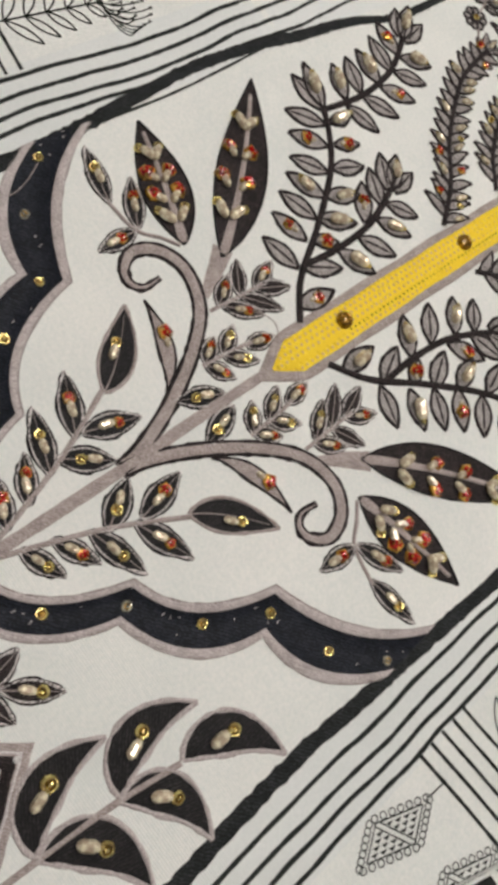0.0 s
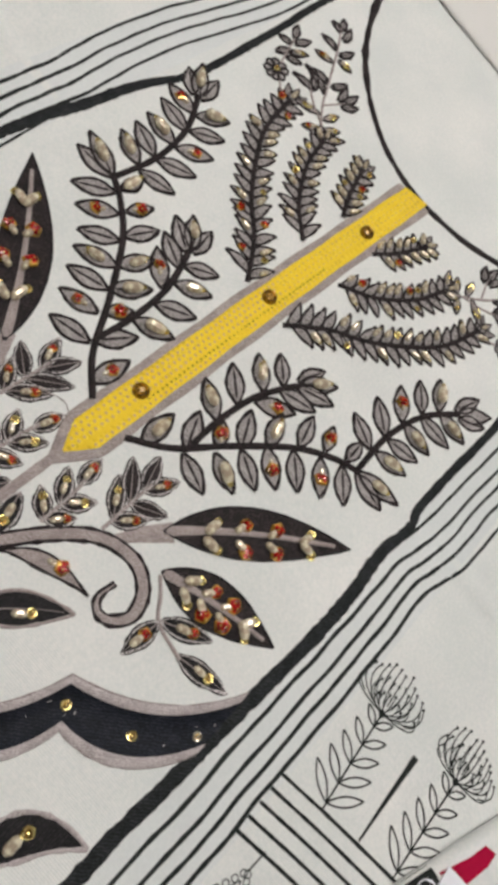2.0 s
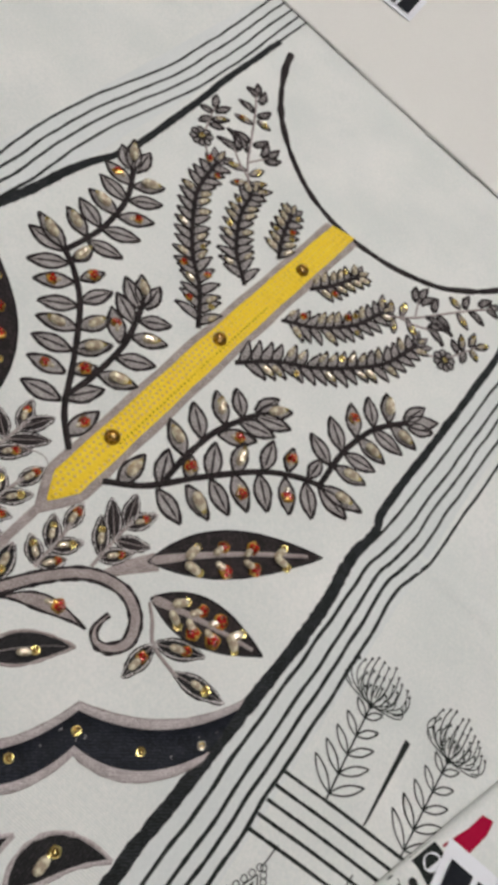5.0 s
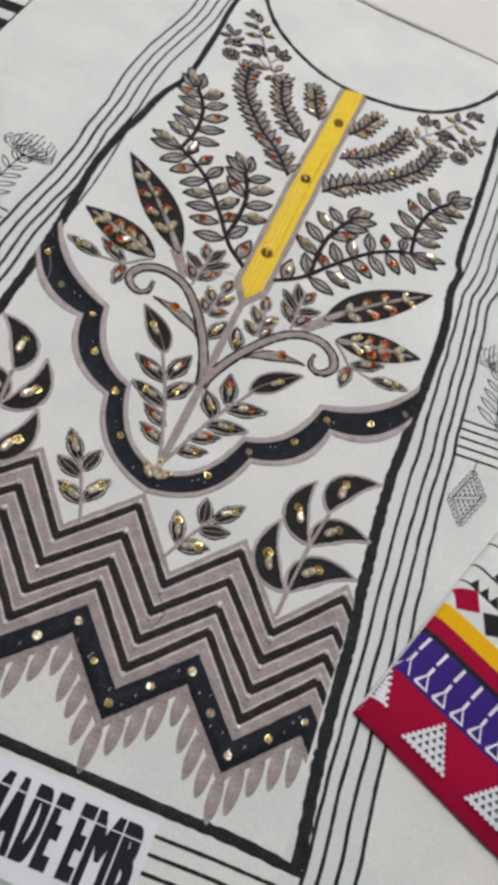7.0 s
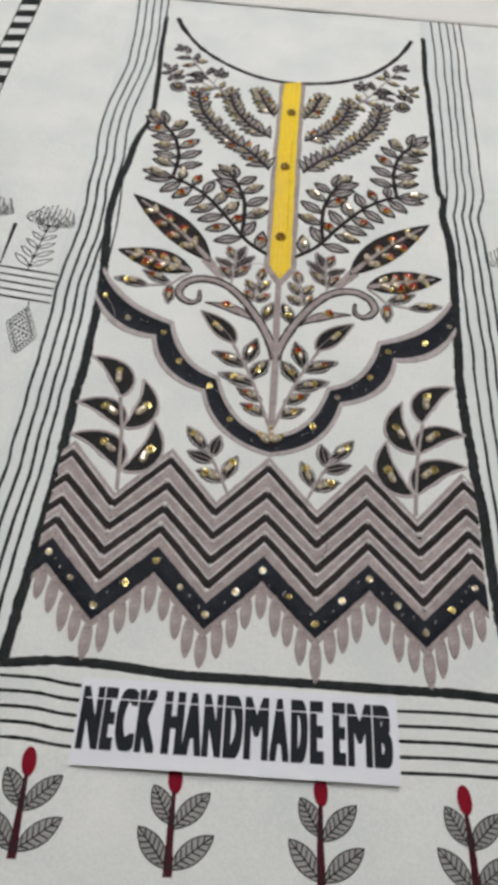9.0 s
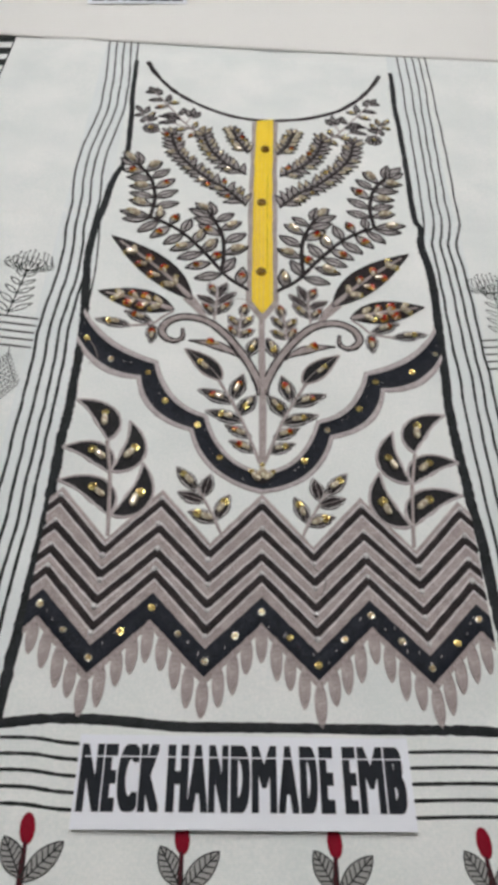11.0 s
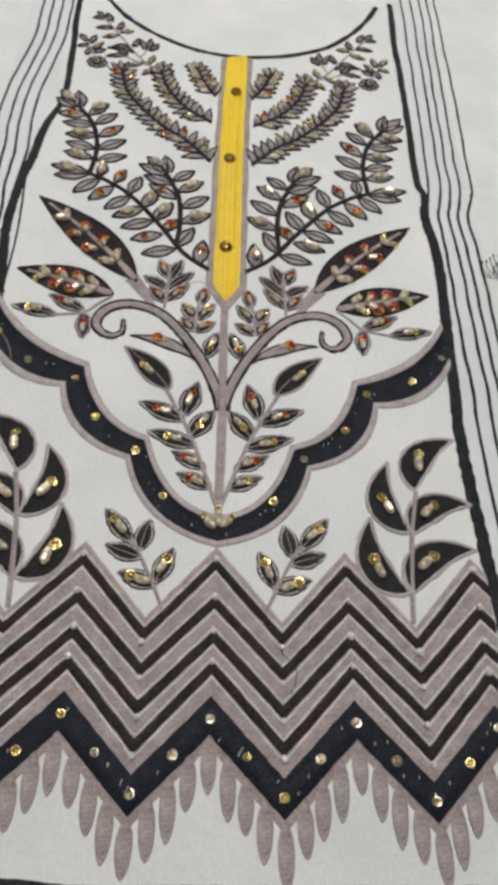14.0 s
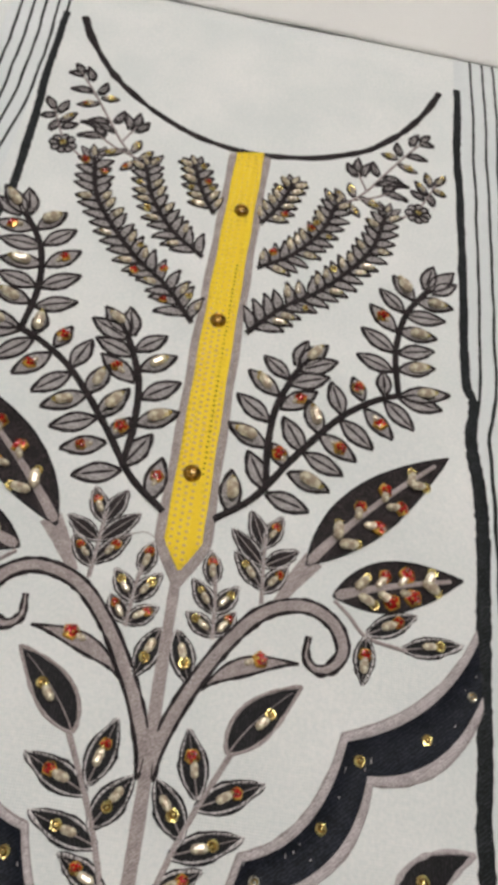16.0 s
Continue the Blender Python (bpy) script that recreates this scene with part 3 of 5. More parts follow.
bm = bmesh.new()
prof = ((0.0, 3.0), (1.2, 2.9), (2.2, 2.4), (2.7, 2.0), (3.1, 2.9), (3.7, 3.2), (4.4, 2.5), (4.9, 1.2), (4.9, 0.0))
prev = None
for rr, zz in prof:
    ring = [bm.verts.new((rr * MM * math.cos(a), rr * MM * math.sin(a), zz * MM)) for a in [2 * math.pi * k / 20 for k in range(20)]] if rr else [bm.verts.new((0, 0, zz * MM))]
    if prev:
        for k in range(20):
            if len(prev) == 1:
                bm.faces.new((prev[0], ring[k], ring[(k + 1) % 20])).material_index = 1
            else:
                bm.faces.new((prev[k], ring[k], ring[(k + 1) % 20], prev[(k + 1) % 20])).material_index = 1 if rr < 2.8 else 0
    prev = ring
button_mesh = mesh_of("button", bm, [BRASS, AMBER])
button_mesh.polygons.foreach_set("use_smooth", [False] * len(button_mesh.polygons))
for bx, by in ((2.1, 418.4), (-1.4, 321.2), (-1.6, 215.1)):
    placed("button", button_mesh, placket, Matrix.Translation((bx * MM, by * MM, H(bx * MM, by * MM) + 1.4 * MM)), "round brass button with a dark amber stone")


# ---------------------------------------------------------------- embroidered sprigs
def stem(name, ctrl, width, mat, m=1, n=40, z=0.3, h=0.9, label="", parent=None, outline=None):
    bm = bmesh.new()
    pts = curve_pts([(m * x, y) for x, y in ctrl], n)
    ribbon(bm, pts, width if callable(width) else width * MM, z * MM, h * MM)
    made = part(name, bm, mat, parent or kurta, label)
    if outline:
        for s in (-1, 1):
            bm = bmesh.new()
            side = []
            for i, p in enumerate(pts):
                t = (pts[min(i + 1, n)] - pts[max(i - 1, 0)]).normalized()
                w = width(i / n) if callable(width) else width * MM
                side.append(p + Vector((-t.y, t.x)) * s * w * 0.5)
            ribbon(bm, side, 1.9 * MM, 0.2 * MM, 1.1 * MM, 0, wobble=0.45)
            part("outline", bm, outline, made, "black corded outline")
    return made


def sprig(ctrl, m, step, length, width, first, last, stem_w, angle=52, beads=0.5, red=0.2, ends=3, kind="sprig_leaf", start_side=1, taper=0.75):
    st = stem("sprig", ctrl, stem_w, BROWNBLACK, m, 48, 0.4, 1.0, "black stemmed sprig of grey padded leaves outlined in black")
    pts = curve_pts([(m * x, y) for x, y in ctrl], 96)
    cum = [0.0]
    for a, b in zip(pts, pts[1:]):
        cum.append(cum[-1] + (b - a).length / MM)

    def at(d):
        k = min(range(len(cum)), key=lambda i: abs(cum[i] - d))
        t = (pts[min(k + 1, 96)] - pts[max(k - 1, 0)]).normalized()
        return pts[k] / MM, t

    total, d, k = cum[-1], first, 0
    while d < total - last:
        p, t = at(d)
        for s in (1, -1):
            L = length * (1 - (1 - taper) * d / total) * random.uniform(0.93, 1.07)
            a = math.atan2(t.y, t.x) + s * m * math.radians(angle + random.uniform(-6, 6)) * start_side
            off = 0.0 if s > 0 else step * 0.42
            q, _t = at(min(total, d + off))
            tip = (q.x + L * math.cos(a), q.y + L * math.sin(a))
            base = (q.x + 0.8 * math.cos(a), q.y + 0.8 * math.sin(a))
            leaf(st, base, tip, width, kind, LEAFGREY, BROWNBLACK, rimw=1.6 if width > 7 else 1.8, mid=BROWNBLACK if width > 7 else None, midw=1.2, mid_to=0.85, bend=0.0 if width > 7 else 0.10, flip=-s * m)
            if random.random() < beads:
                mid = ((base[0] * 0.48 + tip[0] * 0.52), (base[1] * 0.48 + tip[1] * 0.52))
                r = random.random()
                sz = 1.0 if width > 7 else 0.72
                if r < red:
                    bead(st, mid[0], mid[1], "red", size=sz * 1.05)
                elif r < red + 0.15:
                    bead(st, mid[0], mid[1], "amber" if r < red + 0.07 else "gold", size=sz * 0.95)
                else:
                    bead(st, mid[0], mid[1], "bugle", a, size=sz * 1.1)
        d += step
        k += 1
    p, t = at(total)
    for j in range(ends):
        a = math.atan2(t.y, t.x) + math.radians((j - (ends - 1) / 2) * 32)
        L = length * 0.8
        tip = (p.x + L * math.cos(a), p.y + L * math.sin(a))
        leaf(st, (p.x, p.y), tip, width * 0.95, kind + "_end", LEAFGREY, BROWNBLACK, rimw=1.3, mid=BROWNBLACK, midw=0.9)
        if j == ends // 2 and beads:
            bead(st, p.x + 0.5 * L * math.cos(a), p.y + 0.5 * L * math.sin(a), "bugle", a, size=1.0 if width > 7 else 0.65)
    return st


def dark_leaf(parent, base, tip, width, m, jewelled=True, swap=False, red=0.4, bend=0.0, size=0.82, fill=BLACK, rim=GREY, rimw=1.15, mid=GREY, kind="dark_leaf", at=0.52):
    b, t = (m * base[0], base[1]), (m * tip[0], tip[1])
    stitched = rim is GREY and kind != "smooth_leaf"
    leaf(parent, b, t, width * (1.22 if rim is GREY else 1.0), kind, fill, STITCHED if stitched else rim, flip=m, rimw=rimw, mid=mid, midw=0.8, mid_to=0.9, bend=bend, inset=0.80 if stitched else 1.0)
    if jewelled:
        jewel(parent, b, t, at, size, red, swap)


LONG_SPRIG = (
    (((13, 191), (33.2, 208), (52.6, 236), (77, 267), (97, 283), (113, 291)), (
        ((21, 196), (19, 223), "b"), ((39, 213), (27, 235), ""), ((49, 229), (40, 244), "r"), ((58, 240), (45, 262), ""),
        ((67, 254), (58, 277), "b"), ((79, 270), (71, 291), ""), ((91, 282), (84, 298), "r"), ((104, 289), (102, 306), ""),
        ((39, 211), (63, 204), ""), ((50, 226), (73, 218), "b"), ((58, 240), (81, 230), ""), ((66, 254), (89, 240), "b"),
        ((78, 266), (97, 249), ""), ((92, 277), (109, 259), "r"), ((104, 285), (122, 267), ""), ((113, 291), (144, 298), "b"), ((113, 289), (140, 285), ""))),
    (((38.6, 214), (37.5, 241), (40, 268), (48, 290), (52, 298)), (
        ((37, 240), (14, 252), "b"), ((37, 257), (16, 273), ""), ((41, 276), (22, 290), "b"), ((46, 289), (29, 303), ""),
        ((42, 267), (64, 283), "r"), ((46, 285), (70, 294), ""), ((49, 299), (55, 320), ""), ((51, 300), (68, 318), "b"), ((51, 296), (74, 308), ""))),
    (((112.5, 290), (110.5, 317), (112.2, 336), (118, 357), (129, 375), (134, 381)), (
        ((109, 308), (86, 317), ""), ((110, 323), (89, 338), ""), ((112, 310), (136, 316), "b"), ((112, 323), (136, 330), ""), ((112, 341), (138, 340), "g"),
        ((111, 340), (93, 358), "r"), ((116, 357), (100, 374), ""), ((123, 369), (109, 388), "b"), ((116, 355), (143, 356), ""), ((124, 369), (149, 368), "b"),
        ((130, 380), (137, 403), ""), ((132, 379), (151, 401), "b"), ((135, 378), (153, 390), ""))),
)
for m in (1, -1):
    random.seed(40 + m)
    # three fern sprigs beside the placket
    sprig([(15.5, 411), (25.5, 429), (34, 452)], m, 7.8, 16.5, 6.0, 3, 3, 3.4, beads=0.8, red=0.2, kind="small_leaf")
    sprig([(17.5, 371), (40.5, 390), (58, 416), (66, 441)], m, 8.0, 18.5, 6.0, 3, 3, 3.5, beads=0.6, red=0.2, kind="small_leaf")
    sprig([(16.5, 316.5), (37, 342), (58, 360), (79, 385), (94, 409.5), (102, 441)], m, 8.4, 19.5, 6.3, 3, 3, 3.7, beads=0.5, red=0.3, kind="small_leaf")
    # long branching sprig: a stem with two branches
    for ctrl, leaves in LONG_SPRIG:
        st = stem("sprig", ctrl, 4.1, BROWNBLACK, m, 48, 0.4, 1.0, "black stemmed sprig of grey padded leaves outlined in black")
        for (bx, by), (tx, ty), gem in leaves:
            jx, jy = random.uniform(-0.8, 0.8), random.uniform(-0.8, 0.8)
            b, t = (m * bx, by), (m * (tx + jx), ty + jy)
            L = math.hypot(t[0] - b[0], t[1] - b[1])
            leaf(st, b, t, round(min(10.8, 0.28 * L + 3.7) * 2) / 2, "sprig_leaf", LEAFGREY, BROWNBLACK, rimw=2.15, mid=None if gem else BROWNBLACK, midw=1.9, flip=m, peak=1.0, belly=0.47)
            if not gem and random.random() < 0.06 or (gem and random.random() < 0.93):
                a = math.atan2(t[1] - b[1], t[0] - b[0])
                q = (b[0] * 0.46 + t[0] * 0.54, b[1] * 0.46 + t[1] * 0.54)
                if gem == "r" or random.random() < 0.16:
                    bead(st, q[0], q[1], "red", size=1.0)
                    bead(st, q[0] - 3.2 * math.cos(a), q[1] - 3.2 * math.sin(a), "bugle", a, size=0.55)
                else:
                    bead(st, q[0], q[1], "bugle", a, size=1.28)
                    if gem == "g" or random.random() < 0.65:
                        bead(st, q[0] + 2.6 * math.cos(a), q[1] + 2.6 * math.sin(a), "gold", size=0.62, z=2.2)

    # corner posy by the shoulder
    random.seed(60 + m)
    posy = stem("corner_posy", [(70, 443), (88, 464), (102, 487), (117, 511), (131, 531)], 1.9, GREY, m, label="small grey posy of dark leaves with gold beads")
    for ctrl in ([(88, 464), (85, 472), (81, 482)], [(77, 451), (92, 458), (104, 466)]):
        stem("posy_branch", ctrl, 1.4, GREY, m, n=12, parent=posy)
    for b, t in (((128, 527), (139, 528)), ((130, 530), (136, 539)), ((122, 523), (127, 538)), ((118, 511), (134, 510)), ((114, 510), (110, 524)), ((100, 482), (115, 480)), ((97, 483), (92, 497)), ((85, 479), (91, 495)), ((83, 482), (81, 498)), ((81, 478), (73, 490)), ((94, 473), (120, 477)), ((100, 466), (119, 462)), ((101, 467), (113, 479))):
        dark_leaf(posy, b, t, 5.4, m, jewelled=False, fill=LEAFGREY, rim=BROWNBLACK, rimw=2.4, mid=BROWNBLACK, kind="posy_leaf", bend=0.08)
    for b, t in (((111, 500), (126, 494)), ((111, 506), (98, 508)), ((83, 457), (103, 446)), ((75, 447), (84, 436)), ((79, 455), (75, 469)), ((73, 448), (65, 460)), ((66, 442), (58, 458))):
        dark_leaf(posy, b, t, 5.8, m, red=0.25, size=0.55, fill=GREY, rim=BROWNBLACK, rimw=1.4, mid=LEAFGREY, kind="posy_grey_leaf")
    for (x, y), k in (((119, 497), "amber"), ((104, 507), "gold"), ((92, 452), "gold"), ((77, 462), "gold")):
        bead(posy, m * x, y, k, size=0.75)
    posy = stem("corner_flower", [(128, 458), (135, 474), (141, 488)], 1.7, GREY, m, label="small rosette of dark loops on a grey stalk")
    stem("lower_stalk", [(118, 447), (112, 442), (106, 437)], 1.5, GREY, m, n=12, parent=posy)
    for k in range(8):
        a = 2 * math.pi * k / 8 + random.uniform(-0.15, 0.15)
        bm = bmesh.new()
        q = (m * 126 + 6.4 * math.cos(a), 451.5 + 6.4 * math.sin(a))
        loop = [Vector(((q[0] + 2.9 * math.cos(b)) * MM, (q[1] + 2.9 * math.sin(b)) * MM)) for b in [2 * math.pi * i / 12 for i in range(13)]]
        ribbon(bm, loop, 1.5 * MM, 0.1 * MM, 0.9 * MM, 0)
        cap(bm, (q[0] * MM, q[1] * MM), 2.0 * MM, 0.1 * MM, 0.5 * MM, 1, 8)
        part("petal", bm, [BROWNBLACK, LEAFGREY], posy)
    bm = bmesh.new()
    cap(bm, (m * 126 * MM, 451.5 * MM), 4.2 * MM, 0.1 * MM, 0.9 * MM, 0, 10)
    part("rosette_heart", bm, BROWNBLACK, posy)
    bead(posy, m * 126, 451.5, "amber" if m < 0 else "gold", size=0.75)
    for b, t in (((139, 484), (147, 496)), ((137, 479), (147, 475)), ((136, 481), (132, 496)), ((134, 474), (138, 462)), ((133, 472), (124, 485)), ((131, 467), (121, 474))):
        dark_leaf(posy, b, t, 5.4, m, jewelled=random.random() < 0.35, size=0.6, red=0.2, fill=LEAFGREY, rim=BROWNBLACK, rimw=2.0, mid=BROWNBLACK, kind="posy_leaf_b")

    # scrolling branch with its curl
    random.seed(80 + m)
    wide = 1.0 if m > 0 else 1.03
    scroll = stem("scroll_branch", [(x * wide, y) for x, y in ((0.5, 64), (3.0, 78), (12.6, 102), (28, 128), (45.3, 146.5), (65, 152.5), (79.5, 146.5), (85.5, 134), (80.5, 124.5), (73, 122), (67.5, 127), (68, 137.5))], lambda u: (6.6 if u < 0.6 else 6.6 * (1 - (u - 0.6) * 1.9)) * MM, GREY, m, 90, 0.3, 0.8, "grey scroll branch with a curled end outlined in black", outline=BROWNBLACK)
    leaf(scroll, (m * 19, 105), (m * 64, 123.5), 8.5, "scroll_leaf", GREY, BROWNBLACK, flip=m, rimw=1.5, bend=0.11, mid=None, belly=0.52, peak=1.35)
    bead(scroll, m * 45, 122.5, "red", size=1.0)
    bead(scroll, m * 40.5, 120.5, "bugle", 0.4 if m > 0 else 2.7, size=0.6)

    # the two large leaves and the small trio at the curl
    big = stem("large_leaf_spray", [(51, 152), (58, 164), (68, 178)], lambda u: (5 + 6 * u) * MM, GREY, m, 16, 0.2, 0.7, "large black leaves with grey veins and rows of beads")
    for base, tip, w, bend in (((64, 174), (142.5, 253) if m > 0 else (146, 258), 29, 0.03), ((79, 160), (148.5, 179.5), 27, 0.02)):
        b, t = (m * base[0], base[1]), (m * tip[0], tip[1])
        L = math.hypot(t[0] - b[0], t[1] - b[1])
        a = math.atan2(t[1] - b[1], t[0] - b[0])
        leaf(big, b, t, w, "large_leaf", BROWNBLACK, BLACK, flip=m, rimw=1.2, bend=bend, mid=GREY, midw=5.6, mid_to=0.92, belly=0.49, peak=0.92)
        for k in range(4):
            for s in (1, -1):
                f = 0.25 + 0.165 * k
                off = s * w * 0.27 * (1 - abs(f - 0.45) * (1.25 if k < 3 else 1.7))
                x = b[0] + math.cos(a) * L * f - math.sin(a) * off
                y = b[1] + math.sin(a) * L * f + math.cos(a) * off
                ang = a + s * 0.7
                if (k in (1, 2)) or (k == 3 and w < 27):
                    bead(big, x, y, "red", size=1.08)
                    bead(big, x - 3.6 * math.cos(ang), y - 3.6 * math.sin(ang), "bugle", ang, size=0.85)
                else:
                    bead(big, x - 1.5 * math.cos(ang), y - 1.5 * math.sin(ang), "bugle", ang, size=1.1)
                    bead(big, x + 2.8 * math.cos(ang), y + 2.8 * math.sin(ang), "gold", size=0.8)
    trio = stem("leaf_trio", [(80, 158), (88, 151), (97.5, 141.6), (118, 137.6)], 2.2, GREY, m, 20, label="three small beaded black leaves on a grey stalk")
    dark_leaf(trio, (97, 143), (123.2, 156.6), 9.5, m, red=0.7)
    dark_leaf(trio, (97, 142), (95.4, 117.9), 9.0, m, red=0.5, swap=True)
    dark_leaf(trio, (115, 138), (147.3, 144.8), 9.0, m, red=0.1)

    # sprouts between branch and placket
    for ctrl, lv in (([(43, 150), (42, 170), (41.5, 186)], (((42.5, 156), (55, 172)), ((42.5, 158), (27, 176)), ((42, 170), (60, 181)), ((42, 170), (24, 188)), ((41.5, 180), (50, 199)), ((41.5, 180), (33, 200)))),
                     ([(21, 129), (20, 147), (18, 163)], (((21, 131), (31, 144)), ((21, 131), (7, 141)), ((20, 142), (31, 157)), ((20, 142), (8, 158)), ((18, 156), (15, 174))))):
        sprout = stem("leaf_sprout", ctrl, 2.2, GREY, m, 16, label="small grey sprout of dark leaves with red beads")
        for i, (b, t) in enumerate(lv):
            dark_leaf(sprout, b, t, 8.2, m, jewelled=i in (0, 1, 4) or (i < 4 and ctrl[0][0] < 30), red=0.75 if i < 2 else 0.35, size=0.68, fill=BROWNBLACK, rimw=1.0, kind="sprout_leaf")
    dark_leaf(scroll, (3.5, 131), (13.5, 106), 10, m, red=0.05, at=0.5)

    # leafy branch inside the scallop
    branch = stem("leaf_branch", [(1.7, -4), (9, 18), (20, 47), (36.4, 79.5)], 2.6, GREY, m, label="grey branch of black leaves with long beads")
    for i, (b, t, w) in enumerate((((34.7, 79), (66.4, 113.2), 14), ((24, 59), (16, 87.6), 11), ((23, 55.5), (53, 69), 10.5), ((20, 43), (4.5, 65.5), 11), ((14.5, 36.5), (46, 47), 10), ((8.5, 21), (30, 32.6), 8.5), ((4.5, 7.5), (26, 17), 8.5))):
        dark_leaf(branch, b, t, w, m, red=(0.05, 0.6, 0.9, 0.1, 0.1, 1.0, 0.8)[i], swap=i in (3,), bend=0.05 if i == 0 else 0.0, at=0.5, kind="smooth_leaf" if i == 0 else "dark_leaf", rimw=1.8 if i == 0 else 1.15)

    # black comma leaves of the lower corners
    plant = stem("corner_plant", [(109.2, -72), (112, -40), (114.6, -16), (120, 12)], 3.0, GREY, m, label="corner plant of five black comma leaves and beads")
    for b, t, w, bend in (((119.5, 13), (149, 52), 19, 0.22), ((113.5, -16), (104.5, 32.5), 18, 0.23), ((115, -17), (153.5, 4.5), 18, 0.23), ((109, -54), (90.5, -7), 18, 0.23), ((111, -54), (152, -25.5), 20, 0.23)):
        leaf(plant, (m * b[0], b[1]), (m * t[0], t[1]), w, "comma_leaf", BLACK, RIMGREY, flip=m, rimw=2.2, bend=bend, belly=0.44)
        dx, dy = t[0] - b[0], t[1] - b[1]
        q = Vector((b[0] + dx * 0.42 - dy * bend * 0.9, b[1] + dy * 0.42 + dx * bend * 0.9))
        a = Vector((-0.4, 0.9) if dx < 10 else (0.1, 1.0) if b[1] > 0 else (0.75, 0.65)).normalized()
        jewel(plant, (m * (q.x - a.x), q.y - a.y), (m * (q.x + a.x), q.y + a.y), 0.5, 1.05, 0.0)

    # small plant over the zigzag
    plant = stem("small_plant", [(25.3, -75), (36, -51), (48, -28)], 2.2, GREY, m, label="small grey plant of five narrow dark leaves")
    for b, t, j in (((48, -30), (65, -9.5), True), ((43.5, -35), (39, -15), False), ((42, -39.5), (63, -32.5), False), ((33.4, -54), (24.4, -32.5), True), ((32, -55.5), (54, -48.5), True)):
        dark_leaf(plant, b, t, 9.0, m, jewelled=j, red=0.0, size=0.92, fill=BROWNBLACK, kind="plant_leaf", rimw=1.1)

# main stalk
stem("main_stalk", [(-0.8, 154), (-0.6, 110), (0.2, 69), (0.3, 26), (0, -8)], lambda u: (5.0 + 1.2 * math.sin(u * 3.1)) * MM, GREY, 1, 40, 0.6, 0.9, "straight mauve grey stalk below the placket")


# ---------------------------------------------------------------- scalloped band
def arc(a, mid, b, n=16):
    """Circular-looking curve through three points, mm."""
    c = [2 * mid[i] - 0.5 * (a[i] + b[i]) for i in (0, 1)]
    return [((1 - u) ** 2 * a[0] + 2 * u * (1 - u) * c[0] + u * u * b[0], (1 - u) ** 2 * a[1] + 2 * u * (1 - u) * c[1] + u * u * b[1]) for u in [i / n for i in range(n + 1)]]


def lobes(m):
    k = 1.0 if m > 0 else 1.018
    runs = ((arc((0, -10.5), (26.5, 4), (44, 41)), arc((0, -30.5), (37, -13), (55.8, 23.5))),
            (arc((44, 41), (70.5, 58.5), (86.8, 95)), arc((55.8, 23.5), (88, 41.5), (101.8, 74.5))),
            (arc((86.8, 95), (127.5, 117.5), (155, 154)), arc((101.8, 74.5), (133, 83.5), (156.5, 114))))
    rise = 0.0 if m > 0 else 0.03
    return [[[(x * k, y + rise * min(x, 100)) for x, y in run] for run in pair] for pair in runs]


for m in (1, -1):
    for li, (inner, outer) in enumerate(lobes(m)):
        bm = bmesh.new()
        last = None
        for (x0, y0), (x1, y1) in zip(inner, outer):
            row = []
            for f, z in ((0.0, 0.1), (0.04, 0.8), (0.10, 0.95), (0.165, 0.7), (0.17, 0.5), (0.5, 0.75), (0.825, 0.5), (0.83, 0.7), (0.90, 0.95), (0.96, 0.8), (1.0, 0.1)):
                x, y = m * (x0 + (x1 - x0) * f) * MM, (y0 + (y1 - y0) * f) * MM
                row.append(bm.verts.new((x, y, H(x, y) + z * MM)))
            if last:
                for k in range(10):
                    f = bm.faces.new((last[k], row[k], row[k + 1], last[k + 1]) if m < 0 else (last[k + 1], row[k + 1], row[k], last[k]))
                    f.material_index = 0 if 4 <= k <= 5 else 1
            last = row
        lobe = part("scallop", bm, [NAVY, RIMGREY], kurta, "navy black scallop with grey corded edges and sequins")
        # shadow line at both rims, drawn as a thin dark ribbon
        for run in (inner, outer):
            bm = bmesh.new()
            ribbon(bm, [Vector((m * x, y)) * MM for x, y in run], 0.75 * MM, 0.15 * MM, 0.45 * MM, wobble=0.7)
            part("edge_shade", bm, STITCHSHADE, lobe, "thin dark line painted as the shadow along the scallop's edge")
        pts = (((32.7, 0),), ((51.5, 31), (78.7, 54.2)), ((95, 83.7), (127.3, 97.2), (150.5, 120)))[li]
        for x, y in pts:
            bead(lobe, m * x, y, "crystal" if (x, m) in ((51.5, 1), (127.3, -1), (150.5, 1)) else "amber" if li == 0 else "gold", size=0.78, z=0.6)

bm = bmesh.new()
cap(bm, (0, -16 * MM), 8 * MM, 0.3 * MM, 0.9 * MM, n=16, squash=0.85)
blossom = part("bead_blossom", bm, BROWNBLACK, kurta, "gold blossom of three large drop beads")
for a, L in ((math.radians(90), 1.05), (math.radians(36), 1.0), (math.radians(144), 1.0), (math.radians(62), 0.45), (math.radians(118), 0.45)):
    bead(blossom, 6.2 * math.cos(a), -21.5 + 9.5 * math.sin(a), "bugle", a, size=L, z=1.2)
    if L > 0.9:
        bead(blossom, 10.0 * math.cos(a), -21 + 14.5 * math.sin(a), "gold", size=0.6, z=2.4)


